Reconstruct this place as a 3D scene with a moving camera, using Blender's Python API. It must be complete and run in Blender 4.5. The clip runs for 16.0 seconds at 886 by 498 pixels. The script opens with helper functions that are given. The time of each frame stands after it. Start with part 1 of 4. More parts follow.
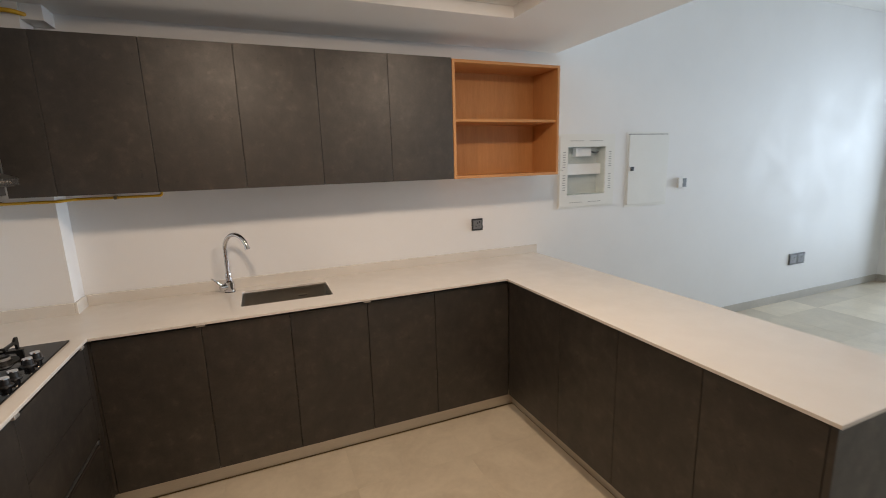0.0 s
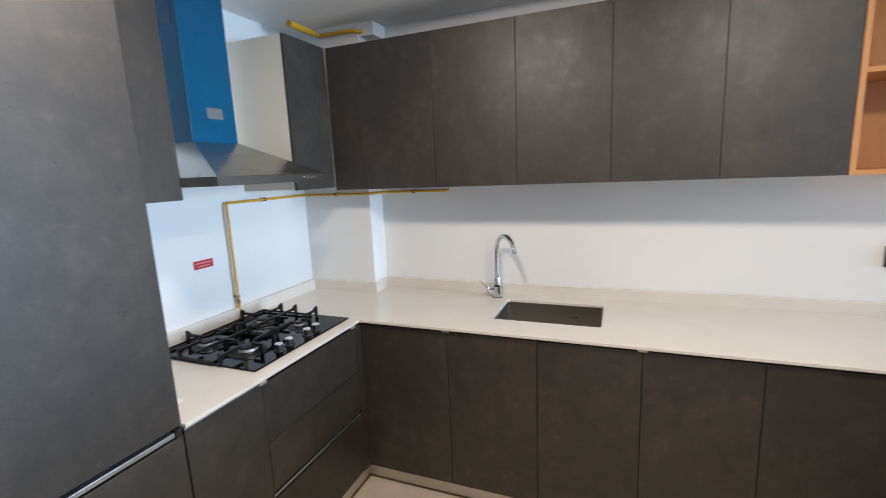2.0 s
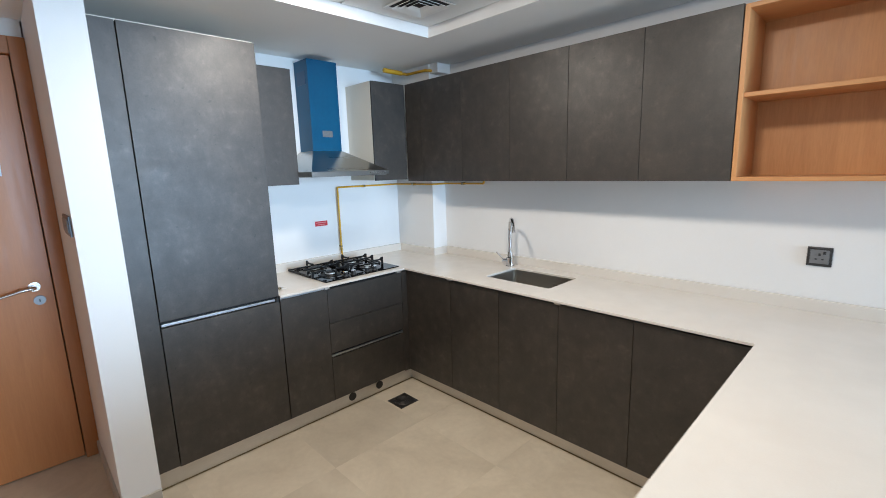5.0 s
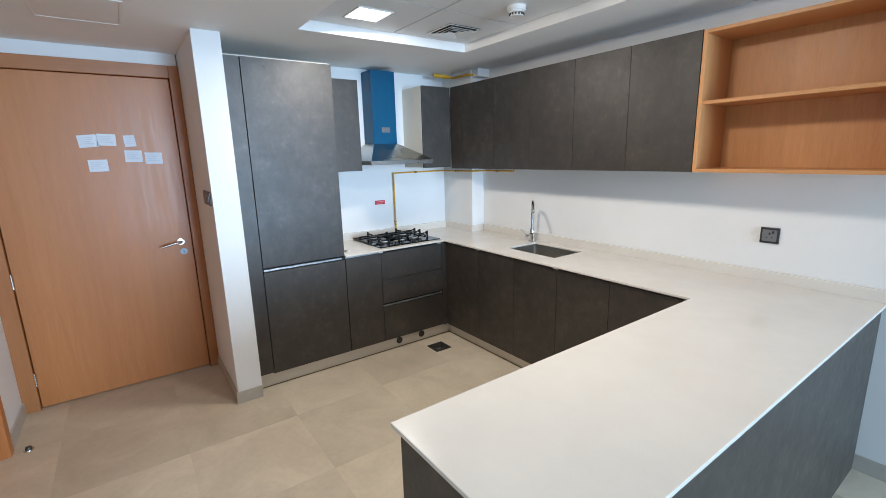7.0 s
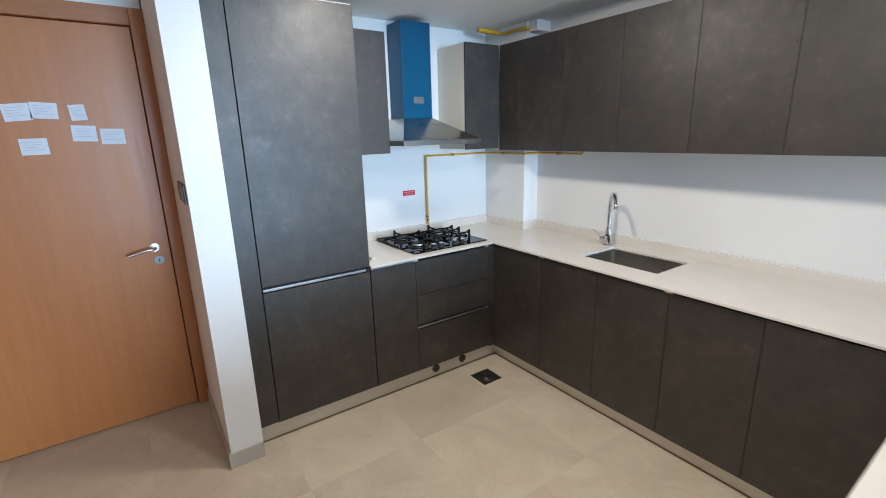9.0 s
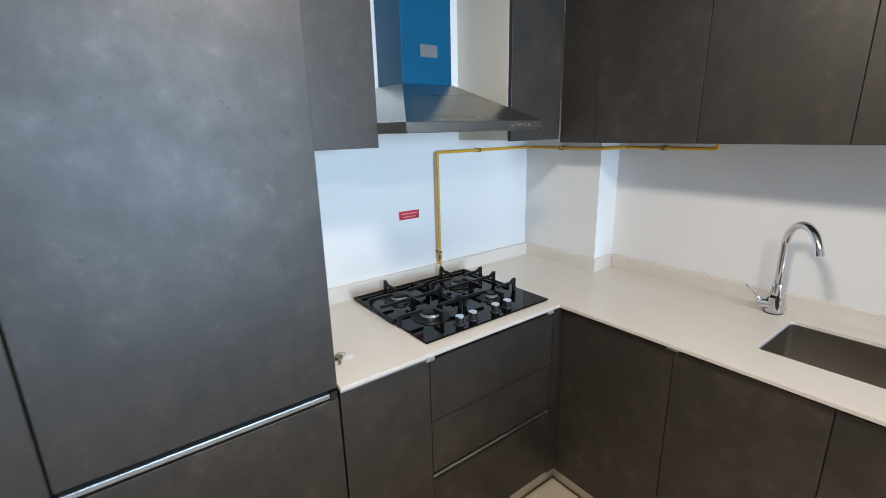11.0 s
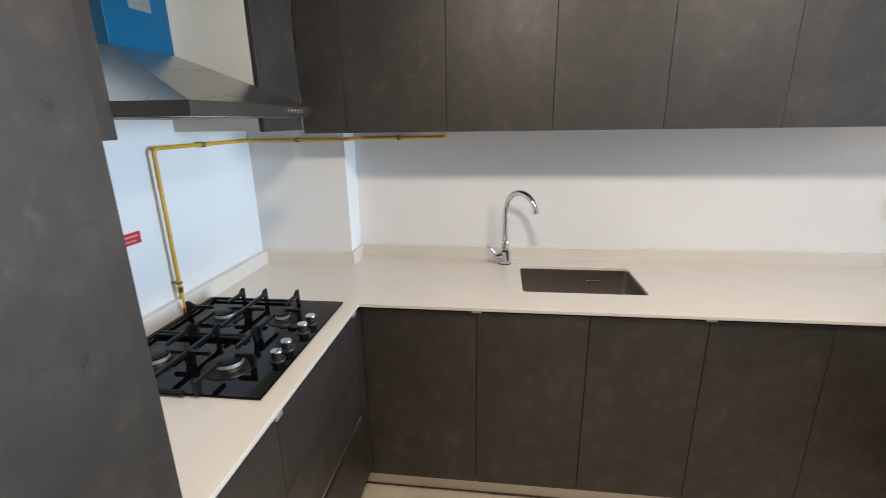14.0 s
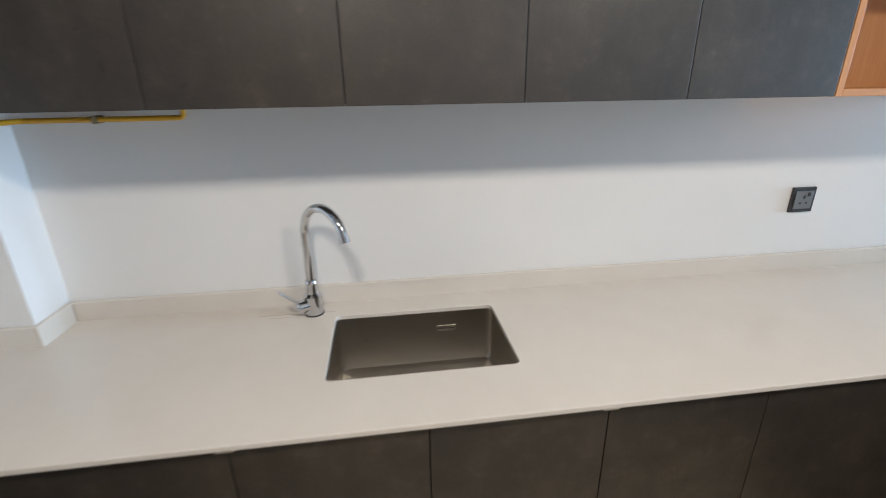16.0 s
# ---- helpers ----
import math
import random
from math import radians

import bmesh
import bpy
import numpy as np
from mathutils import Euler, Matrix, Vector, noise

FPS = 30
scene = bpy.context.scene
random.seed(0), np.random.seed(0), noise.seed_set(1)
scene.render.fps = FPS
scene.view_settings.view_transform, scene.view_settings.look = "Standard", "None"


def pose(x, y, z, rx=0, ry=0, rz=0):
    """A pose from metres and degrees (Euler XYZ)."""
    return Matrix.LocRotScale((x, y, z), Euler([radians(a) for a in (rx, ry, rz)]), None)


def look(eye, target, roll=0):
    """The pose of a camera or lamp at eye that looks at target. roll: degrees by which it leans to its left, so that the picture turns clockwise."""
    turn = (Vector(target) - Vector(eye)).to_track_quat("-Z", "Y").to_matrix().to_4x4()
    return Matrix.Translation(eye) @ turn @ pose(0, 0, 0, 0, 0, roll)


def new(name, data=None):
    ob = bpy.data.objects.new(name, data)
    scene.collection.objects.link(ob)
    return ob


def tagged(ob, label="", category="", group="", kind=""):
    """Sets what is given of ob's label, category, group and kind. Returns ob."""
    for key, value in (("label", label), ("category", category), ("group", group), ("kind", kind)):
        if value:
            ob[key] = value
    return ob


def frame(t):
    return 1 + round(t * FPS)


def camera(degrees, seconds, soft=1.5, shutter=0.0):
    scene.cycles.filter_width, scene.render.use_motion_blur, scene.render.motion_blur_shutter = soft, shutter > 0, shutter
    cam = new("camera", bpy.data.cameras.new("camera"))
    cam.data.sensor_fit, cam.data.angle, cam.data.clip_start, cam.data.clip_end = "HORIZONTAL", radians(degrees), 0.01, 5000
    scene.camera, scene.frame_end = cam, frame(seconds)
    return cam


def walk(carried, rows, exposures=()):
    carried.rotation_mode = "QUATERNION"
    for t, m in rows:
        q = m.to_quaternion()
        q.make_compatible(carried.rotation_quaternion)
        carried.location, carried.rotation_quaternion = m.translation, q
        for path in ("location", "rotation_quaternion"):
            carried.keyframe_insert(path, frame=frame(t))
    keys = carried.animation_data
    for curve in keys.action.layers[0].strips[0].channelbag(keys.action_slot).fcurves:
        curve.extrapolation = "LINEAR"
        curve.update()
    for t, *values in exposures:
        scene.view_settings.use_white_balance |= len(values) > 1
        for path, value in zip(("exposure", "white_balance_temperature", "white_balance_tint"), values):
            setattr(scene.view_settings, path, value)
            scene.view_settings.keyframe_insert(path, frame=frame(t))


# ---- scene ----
cam = camera(90.1, 16.0, soft=0.9, shutter=0.3)
PATH = [
    (0, (-0.077, 0.152, 1.614), (0.668, 1.968, 1.233), -1.7),
    (0.5, (-0.02, 0.37, 1.615), (0.568, 2.24, 1.222), -1.9),
    (1, (0.068, 0.566, 1.61), (0.432, 2.493, 1.221), -2.3),
    (1.5, (0.175, 0.689, 1.607), (0.116, 2.651, 1.223), -2.4),
    (2, (0.314, 0.711, 1.592), (-0.419, 2.539, 1.244), -2.5),
    (2.5, (0.464, 0.651, 1.575), (-0.499, 2.374, 1.245), -2.4),
    (3, (0.66, 0.592, 1.576), (-0.471, 2.21, 1.254), -2.4),
    (5.5, (1.867, 0.419, 1.619), (0.401, 1.728, 1.247), -1.5),
    (6, (2.095, 0.341, 1.633), (0.558, 1.563, 1.254), -1.4),
    (6.5, (2.226, 0.243, 1.636), (0.643, 1.405, 1.254), -1.4),
    (7, (2.305, 0.211, 1.64), (0.709, 1.343, 1.224), -1.5),
    (7.5, (2.231, 0.271, 1.627), (0.636, 1.392, 1.184), -1.7),
    (8, (2.058, 0.353, 1.629), (0.49, 1.503, 1.161), -1.6),
    (8.5, (1.805, 0.386, 1.614), (0.24, 1.535, 1.132), -1.5),
    (9, (1.44, 0.463, 1.632), (-0.155, 1.562, 1.134), -1.5),
    (9.5, (1.086, 0.591, 1.624), (-0.532, 1.65, 1.113), -1.5),
    (12, (-0.204, 1.283, 1.565), (-1.461, 2.74, 1.018), -0.9),
    (12.5, (-0.325, 1.253, 1.568), (-1.195, 2.965, 1.009), -0.9),
    (13, (-0.363, 1.121, 1.563), (-0.998, 2.936, 1.011), -0.8),
    (13.5, (-0.346, 1.029, 1.562), (-0.814, 2.893, 1.009), -1.1),
    (14, (-0.327, 0.972, 1.559), (-0.57, 2.876, 0.998), -0.9),
    (14.5, (-0.305, 1.039, 1.569), (-0.387, 2.947, 0.975), -0.8),
    (15, (-0.315, 1.24, 1.556), (-0.259, 3.142, 0.94), -0.5),
    (15.5, (-0.236, 1.451, 1.535), (-0.113, 3.342, 0.897), -0.8),
    (16, (-0.053, 1.73, 1.549), (0.192, 3.593, 0.862), -0.9),
]
walk(cam, [(t, look(eye, target, roll)) for t, eye, target, roll in PATH], exposures=[(0, -1.10, 7600, 18), (0.5, -0.82, 7400, 17), (1.0, -0.72, 7050, 14), (1.5, -0.80, 6600, 12), (2.0, -0.56, 6250, 12), (3.0, -0.55, 6150, 11), (6.0, -0.56, 6050, 9), (9.0, -0.60, 6000, 9), (9.5, -0.66, 5900, 8), (12.0, -0.60, 6400, 11), (13.0, -0.60, 6450, 11), (15.0, -0.58, 6300, 11), (15.5, -0.62, 6200, 10), (16, -0.73, 6150, 10)])

# ---- light ----
world = bpy.data.worlds.new("world")
scene.world = world
world.use_nodes = True
wn = world.node_tree
sky = wn.nodes.new("ShaderNodeTexSky")
sky.sky_type = "NISHITA"
sky.sun_disc = False
sky.sun_elevation, sky.sun_rotation = radians(55), radians(200)
wn.links.new(sky.outputs[0], wn.nodes["Background"].inputs[0])
wn.nodes["Background"].inputs[1].default_value = 0.12


def area_lamp(name, m, w, h, power, colour):
    data = bpy.data.lights.new(name, "AREA")
    data.shape, data.size, data.size_y = "RECTANGLE", w, h
    data.energy, data.color = power, colour
    ob = new(name, data)
    ob.matrix_world = m
    return ob


# daylight through the living-room window, and the two recessed lamps of the kitchen ceiling
area_lamp("window_daylight", look((9.46, 1.93, 1.5), (0, 1.93, 1.4)), 1.95, 2.7, 215, (0.54, 0.76, 1.0)).data.spread = radians(76)
LAMPS = [(-0.22, 1.51), (1.0, 1.51)]
for lx, ly in LAMPS:
    area_lamp("ceiling_lamp_light", look((lx, ly, 2.424), (lx, ly + 0.11, 1.424)), 0.20, 0.20, 27.5, (1.0, 0.87, 0.725))

# ---- materials ----


def nodes_of(name):
    m = bpy.data.materials.new(name)
    m.use_nodes = True
    return m, m.node_tree, m.node_tree.nodes["Principled BSDF"]


def position(nt, stretch=(1, 1, 1), shuffle=True):
    """World position, stretched, and shifted at random for every object."""
    geo = nt.nodes.new("ShaderNodeNewGeometry")
    mul = nt.nodes.new("ShaderNodeVectorMath")
    mul.operation = "MULTIPLY"
    mul.inputs[1].default_value = stretch
    nt.links.new(geo.outputs["Position"], mul.inputs[0])
    if not shuffle:
        return mul.outputs[0]
    info = nt.nodes.new("ShaderNodeObjectInfo")
    sc = nt.nodes.new("ShaderNodeVectorMath")
    sc.operation = "SCALE"
    sc.inputs[0].default_value = (37.0, 19.0, 53.0)
    nt.links.new(info.outputs["Random"], sc.inputs["Scale"])
    add = nt.nodes.new("ShaderNodeVectorMath")
    nt.links.new(mul.outputs[0], add.inputs[0])
    nt.links.new(sc.outputs[0], add.inputs[1])
    return add.outputs[0]


def noise_tex(nt, vec, scale, detail=4.0, rough=0.55, warp=0.0):
    n = nt.nodes.new("ShaderNodeTexNoise")
    n.inputs["Scale"].default_value, n.inputs["Detail"].default_value = scale, detail
    n.inputs["Roughness"].default_value, n.inputs["Distortion"].default_value = rough, warp
    nt.links.new(vec, n.inputs["Vector"])
    return n.outputs[0]


def ramp(nt, value, stops):
    r = nt.nodes.new("ShaderNodeValToRGB")
    e = r.color_ramp.elements
    while len(e) < len(stops):
        e.new(0.5)
    for el, (p, c) in zip(e, stops):
        el.position, el.color = p, (*c, 1)
    nt.links.new(value, r.inputs[0])
    return r.outputs[0]


def mix(nt, kind, a, b, fac):
    n = nt.nodes.new("ShaderNodeMix")
    n.data_type, n.blend_type = "RGBA", kind
    for sock, v in ((n.inputs["Factor"], fac), (n.inputs[6], a), (n.inputs[7], b)):
        if hasattr(v, "is_linked"):
            nt.links.new(v, sock)
        else:
            sock.default_value = v if isinstance(v, float) else (*v, 1)
    return n.outputs[2]


def span(nt, value, lo, hi):
    n = nt.nodes.new("ShaderNodeMapRange")
    n.inputs["From Min"].default_value, n.inputs["From Max"].default_value = 0.3, 0.7
    n.inputs["To Min"].default_value, n.inputs["To Max"].default_value = lo, hi
    nt.links.new(value, n.inputs["Value"])
    return n.outputs[0]


def bump(nt, bsdf, height, strength, distance):
    b = nt.nodes.new("ShaderNodeBump")
    b.inputs["Strength"].default_value, b.inputs["Distance"].default_value = strength, distance
    nt.links.new(height, b.inputs["Height"])
    nt.links.new(b.outputs[0], bsdf.inputs["Normal"])


def surface(name, dark, light, scale=6.0, fine=60.0, fine_mix=0.25, rough=(0.4, 0.5), metal=0.0, stretch=(1, 1, 1),
            bump_s=0.05, bump_d=0.001, warp=0.0, shuffle=True, coat=0.0, spec=0.5, tone=0.0):
    """Two scales of variation between two base colours, with a varying gloss and a fine relief."""
    m, nt, p = nodes_of(name)
    vec = position(nt, stretch, shuffle)
    big, small = noise_tex(nt, vec, scale, 5, 0.6, warp), noise_tex(nt, vec, fine, 3, 0.6)
    col = ramp(nt, big, [(0.3, dark), (0.7, light)])
    fine_col = ramp(nt, small, [(0.3, dark), (0.7, light)])
    out = mix(nt, "MIX", col, fine_col, fine_mix)
    if tone:
        info = nt.nodes.new("ShaderNodeObjectInfo")
        v = nt.nodes.new("ShaderNodeMapRange")
        v.inputs["To Min"].default_value, v.inputs["To Max"].default_value = 1 - tone, 1 + tone
        nt.links.new(info.outputs["Random"], v.inputs["Value"])
        hsv = nt.nodes.new("ShaderNodeHueSaturation")
        nt.links.new(v.outputs[0], hsv.inputs["Value"])
        nt.links.new(out, hsv.inputs["Color"])
        out = hsv.outputs[0]
    nt.links.new(out, p.inputs["Base Color"])
    nt.links.new(span(nt, big, *rough), p.inputs["Roughness"])
    p.inputs["Metallic"].default_value = metal
    p.inputs["Coat Weight"].default_value = coat
    p.inputs["Coat Roughness"].default_value = 0.08
    p.inputs["Specular IOR Level"].default_value = spec
    if bump_s:
        bump(nt, p, small, bump_s, bump_d)
    return m


def wood(name, dark, light, axis, rough=(0.35, 0.5), fleck=0.35):
    """Veneer with its grain along one axis."""
    m, nt, p = nodes_of(name)
    long = [9.0, 9.0, 9.0]
    long[axis] = 0.7
    vec = position(nt, tuple(long))
    grain = noise_tex(nt, vec, 3.0, 6, 0.65, 0.6)
    pores = noise_tex(nt, position(nt, tuple(v * 6 for v in long)), 4.0, 3, 0.6)
    broad = noise_tex(nt, position(nt, tuple(v * 0.25 for v in long)), 2.0, 2, 0.5)
    a = ramp(nt, grain, [(0.3, dark), (0.7, light)])
    b = ramp(nt, pores, [(0.35, dark), (0.6, light)])
    c = ramp(nt, broad, [(0.3, dark), (0.7, light)])
    col = mix(nt, "MIX", mix(nt, "MIX", a, b, fleck), c, 0.35)
    nt.links.new(col, p.inputs["Base Color"])
    nt.links.new(span(nt, grain, *rough), p.inputs["Roughness"])
    bump(nt, p, pores, 0.06, 0.0006)
    return m


def plain(name, colour, rough=0.5, metal=0.0, emit=0.0):
    m, nt, p = nodes_of(name)
    p.inputs["Base Color"].default_value = (*colour, 1)
    p.inputs["Roughness"].default_value, p.inputs["Metallic"].default_value = rough, metal
    if emit:
        p.inputs["Emission Color"].default_value = (*colour, 1)
        p.inputs["Emission Strength"].default_value = emit
    return m


def scaled(k, *c):
    return tuple(k * v for v in c)


def concrete_laminate():
    """Brown-grey concrete decor: soft clouds, trowel strokes, pale scuffs, dark pits and a satin sheen."""
    m, nt, p = nodes_of("concrete_laminate")
    vec, tall = position(nt), position(nt, (2.2, 2.2, 0.7))
    clouds = noise_tex(nt, vec, 3.2, 8, 0.64, 0.3)
    patch = noise_tex(nt, vec, 13.0, 6, 0.62, 0.2)
    streak = noise_tex(nt, tall, 9.0, 7, 0.70, 0.5)
    grain = noise_tex(nt, vec, 150.0, 3, 0.65)
    spots = noise_tex(nt, vec, 34.0, 3, 0.55, 0.6)
    scuff = noise_tex(nt, vec, 26.0, 4, 0.55, 0.15)
    tint = (0.95, 0.765, 0.59)
    a = ramp(nt, clouds, [(0.36, scaled(0.02, *tint)), (0.48, scaled(0.0295, *tint)), (0.57, scaled(0.039, *tint)), (0.68, scaled(0.057, *tint))])
    b = ramp(nt, streak, [(0.38, scaled(0.02, *tint)), (0.62, scaled(0.047, *tint))])
    c = ramp(nt, grain, [(0.36, scaled(0.0165, *tint)), (0.64, scaled(0.049, *tint))])
    col = mix(nt, "MIX", mix(nt, "MIX", a, b, 0.36), c, 0.24)
    light = ramp(nt, patch, [(0.35, (0.70, 0.70, 0.70)), (0.46, (0.95, 0.95, 0.95)), (0.54, (1.06, 1.06, 1.06)), (0.65, (1.46, 1.46, 1.46))])
    col = mix(nt, "MULTIPLY", col, light, 0.75)
    worn = ramp(nt, scuff, [(0.60, (1.0, 1.0, 1.0)), (0.70, (1.40, 1.40, 1.41))])
    col = mix(nt, "MULTIPLY", col, worn, 0.7)
    pits = ramp(nt, spots, [(0.27, (0.35, 0.35, 0.35)), (0.32, (1.0, 1.0, 1.0))])
    nt.links.new(mix(nt, "MULTIPLY", col, pits, 0.85), p.inputs["Base Color"])
    nt.links.new(span(nt, patch, 0.51, 0.44), p.inputs["Roughness"])
    p.inputs["Specular IOR Level"].default_value = 0.78
    bump(nt, p, mix(nt, "MIX", pits, ramp(nt, scuff, [(0.3, (0, 0, 0)), (0.7, (1, 1, 1))]), 0.55), 0.16, 0.0012)
    return m


PAINT = surface("white_wall_paint", (0.785, 0.78, 0.765), (0.825, 0.82, 0.805), 2.5, 180, 0.3, (0.55, 0.7), bump_s=0.04, bump_d=0.0006, shuffle=False)
CEIL = surface("ceiling_paint", (0.86, 0.85, 0.83), (0.89, 0.88, 0.86), 2.0, 150, 0.3, (0.7, 0.85), bump_s=0.03, bump_d=0.0005, shuffle=False)
LAMINATE = concrete_laminate()
QUARTZ = surface("cream_quartz", (0.69, 0.640, 0.575), (0.75, 0.705, 0.640), 5.0, 240, 0.4, (0.16, 0.26), bump_s=0.0, shuffle=False)
TILE = surface("beige_floor_tile", (0.52, 0.440, 0.325), (0.68, 0.588, 0.450), 3.2, 34, 0.22, (0.34, 0.5), warp=0.9, bump_s=0.04, bump_d=0.0005, tone=0.11)
SKIRT = surface("grey_tile_skirting", (0.42, 0.39, 0.34), (0.52, 0.48, 0.42), 3, 40, 0.3, (0.4, 0.5), shuffle=False)
GROUT = surface("grout", (0.54, 0.465, 0.365), (0.62, 0.545, 0.44), 9, 120, 0.5, (0.8, 0.9), shuffle=False)
FRAME = wood("door_frame_veneer", (0.35, 0.124, 0.034), (0.46, 0.182, 0.056), 2, (0.33, 0.45), 0.25)
BEECH = wood("orange_beech_veneer", (0.47, 0.202, 0.066), (0.65, 0.322, 0.126), 2)
BEECH_X = wood("orange_beech_shelf", (0.47, 0.202, 0.066), (0.65, 0.322, 0.126), 0)
DOOR = wood("door_veneer", (0.43, 0.146, 0.036), (0.56, 0.216, 0.061), 2, (0.33, 0.45), 0.25)
DOOR_Y = wood("door_head_veneer", (0.35, 0.124, 0.034), (0.46, 0.182, 0.056), 1, (0.33, 0.45), 0.25)
CREAM = surface("cream_melamine", (0.70, 0.67, 0.58), (0.75, 0.72, 0.63), 3, 90, 0.3, (0.4, 0.5), bump_s=0.0)
STEEL = surface("brushed_steel", (0.46, 0.415, 0.35), (0.55, 0.505, 0.44), 3, 80, 0.3, (0.20, 0.28), 1.0, (3, 1, 1), 0.0)
HOOD_STEEL = surface("hood_brushed_steel", (0.42, 0.41, 0.385), (0.47, 0.46, 0.435), 2, 60, 0.12, (0.27, 0.29), 1.0, (8, 1, 1), 0.0)
KICK = surface("satin_aluminium", (0.60, 0.57, 0.52), (0.72, 0.69, 0.64), 2.5, 30, 0.5, (0.38, 0.5), 0.85, (1, 1, 8), 0.02, 0.0003)
ALU = surface("cast_aluminium", (0.66, 0.66, 0.65), (0.76, 0.76, 0.75), 9, 120, 0.4, (0.34, 0.42), 0.7, bump_s=0.0)
RAIL = surface("anodised_grip_rail", (0.50, 0.54, 0.58), (0.58, 0.62, 0.66), 3, 40, 0.4, (0.34, 0.44), 1.0, (1, 6, 1), 0.0)
CHROME = plain("chrome", (0.66, 0.66, 0.67), 0.07, 1.0)
NICKEL = surface("satin_nickel", (0.62, 0.60, 0.57), (0.70, 0.68, 0.65), 9, 80, 0.4, (0.22, 0.3), 1.0, bump_s=0.0)
BLACK_GLASS = plain("black_hob_glass", (0.003, 0.003, 0.0035), 0.04)
BLACK_GLASS.node_tree.nodes["Principled BSDF"].inputs["Specular IOR Level"].default_value = 0.18
IRON = surface("black_cast_iron", (0.004, 0.004, 0.004), (0.009, 0.009, 0.0088), 20, 220, 0.5, (0.38, 0.5), bump_s=0.08, bump_d=0.0004, spec=0.3)
# near-black for grip channels; stands in for shade behind joints, louvres and slots
DARK = plain("dark_gap", (0.012, 0.011, 0.010), 0.7)
BLACK = plain("black_plastic", (0.02, 0.02, 0.02), 0.4)
FILM = surface("blue_protective_film", (0.0, 0.066, 0.150), (0.0, 0.084, 0.182), 5, 40, 0.3, (0.36, 0.46), bump_s=0.025, bump_d=0.001, spec=0.35)
YELLOW = surface("yellow_pipe_paint", (0.60, 0.315, 0.012), (0.72, 0.40, 0.025), 8, 90, 0.3, (0.35, 0.5), bump_s=0.05, bump_d=0.0005)
BRASS = plain("brass", (0.55, 0.38, 0.12), 0.3, 1.0)
BRONZE = surface("worn_bronze", (0.16, 0.12, 0.06), (0.30, 0.24, 0.13), 60, 200, 0.4, (0.3, 0.45), 0.9, bump_s=0.0)
RED = plain("red_sticker", (0.55, 0.02, 0.035), 0.4)
PINK = plain("pale_print", (0.70, 0.30, 0.30), 0.6)
GREY_LABEL = surface("grey_sticker", (0.11, 0.12, 0.13), (0.16, 0.17, 0.18), 60, 200, 0.5, (0.5, 0.6), bump_s=0.0)
PAPER = surface("white_paper", (0.74, 0.76, 0.80), (0.82, 0.84, 0.87), 20, 90, 0.3, (0.7, 0.8), bump_s=0.1, bump_d=0.001)
INK = plain("grey_print", (0.60, 0.62, 0.66), 0.7)
GUNMETAL = surface("gunmetal_plate", (0.035, 0.035, 0.037), (0.06, 0.06, 0.062), 12, 120, 0.4, (0.3, 0.4), 0.5, bump_s=0.0)
PLATE_DARK = plain("grey_socket_insert", (0.16, 0.165, 0.17), 0.35)
ENAMEL = surface("ivory_enamel_steel", (0.77, 0.765, 0.72), (0.81, 0.805, 0.76), 4, 60, 0.3, (0.35, 0.45), bump_s=0.0)
ENAMEL_IN = surface("grey_box_inside", (0.52, 0.56, 0.52), (0.58, 0.62, 0.58), 4, 60, 0.3, (0.5, 0.6), bump_s=0.0)
WHITE_PLASTIC = plain("white_plastic", (0.80, 0.80, 0.78), 0.35)
METAL_PANEL = surface("white_metal_ceiling_panel", (0.72, 0.72, 0.71), (0.76, 0.76, 0.75), 2, 60, 0.3, (0.4, 0.5), bump_s=0.0)
LED = plain("lamp_diffuser", (1.0, 0.95, 0.88), 0.5, 0.0, 9.0)
DRAIN_STEEL = surface("dark_drain_steel", (0.06, 0.055, 0.05), (0.13, 0.12, 0.11), 25, 120, 0.4, (0.35, 0.5), 0.8, bump_s=0.0)
ALU_FRAME = plain("grey_window_frame", (0.25, 0.26, 0.27), 0.4, 0.6)
GROUND_M = surface("sandy_ground", (0.30, 0.25, 0.19), (0.40, 0.34, 0.27), 0.02, 0.5, 0.4, (0.9, 1.0), bump_s=0.0)


def glass_material():
    m, nt, p = nodes_of("clear_glass")
    p.inputs["Base Color"].default_value = (1, 1, 1, 1)
    p.inputs["Roughness"].default_value = 0.0
    p.inputs["Transmission Weight"].default_value = 1.0
    p.inputs["IOR"].default_value = 1.45
    return m


def sink_steel():
    """Brushed steel with fine level scratches, dried water marks and faint brown stains."""
    m, nt, p = nodes_of("sink_steel")
    brush = noise_tex(nt, position(nt, (3, 3, 90), False), 6.0, 4, 0.6)
    marks = noise_tex(nt, position(nt, (1, 1, 1), False), 16.0, 4, 0.6, 0.2)
    cloud = noise_tex(nt, position(nt, (1, 1, 0.6), False), 6.0, 3, 0.5)
    col = ramp(nt, brush, [(0.3, (0.50, 0.47, 0.425)), (0.7, (0.52, 0.49, 0.445))])
    stain = ramp(nt, marks, [(0.48, (1.0, 1.0, 1.0)), (0.62, (0.92, 0.83, 0.70)), (0.72, (0.84, 0.70, 0.54))])
    col = mix(nt, "MULTIPLY", col, stain, ramp(nt, cloud, [(0.50, (0.0, 0.0, 0.0)), (0.68, (0.45, 0.45, 0.45))]))
    nt.links.new(col, p.inputs["Base Color"])
    p.inputs["Roughness"].default_value = 0.28
    p.inputs["Metallic"].default_value = 1.0
    p.inputs["Anisotropic"].default_value = 0.75
    return m


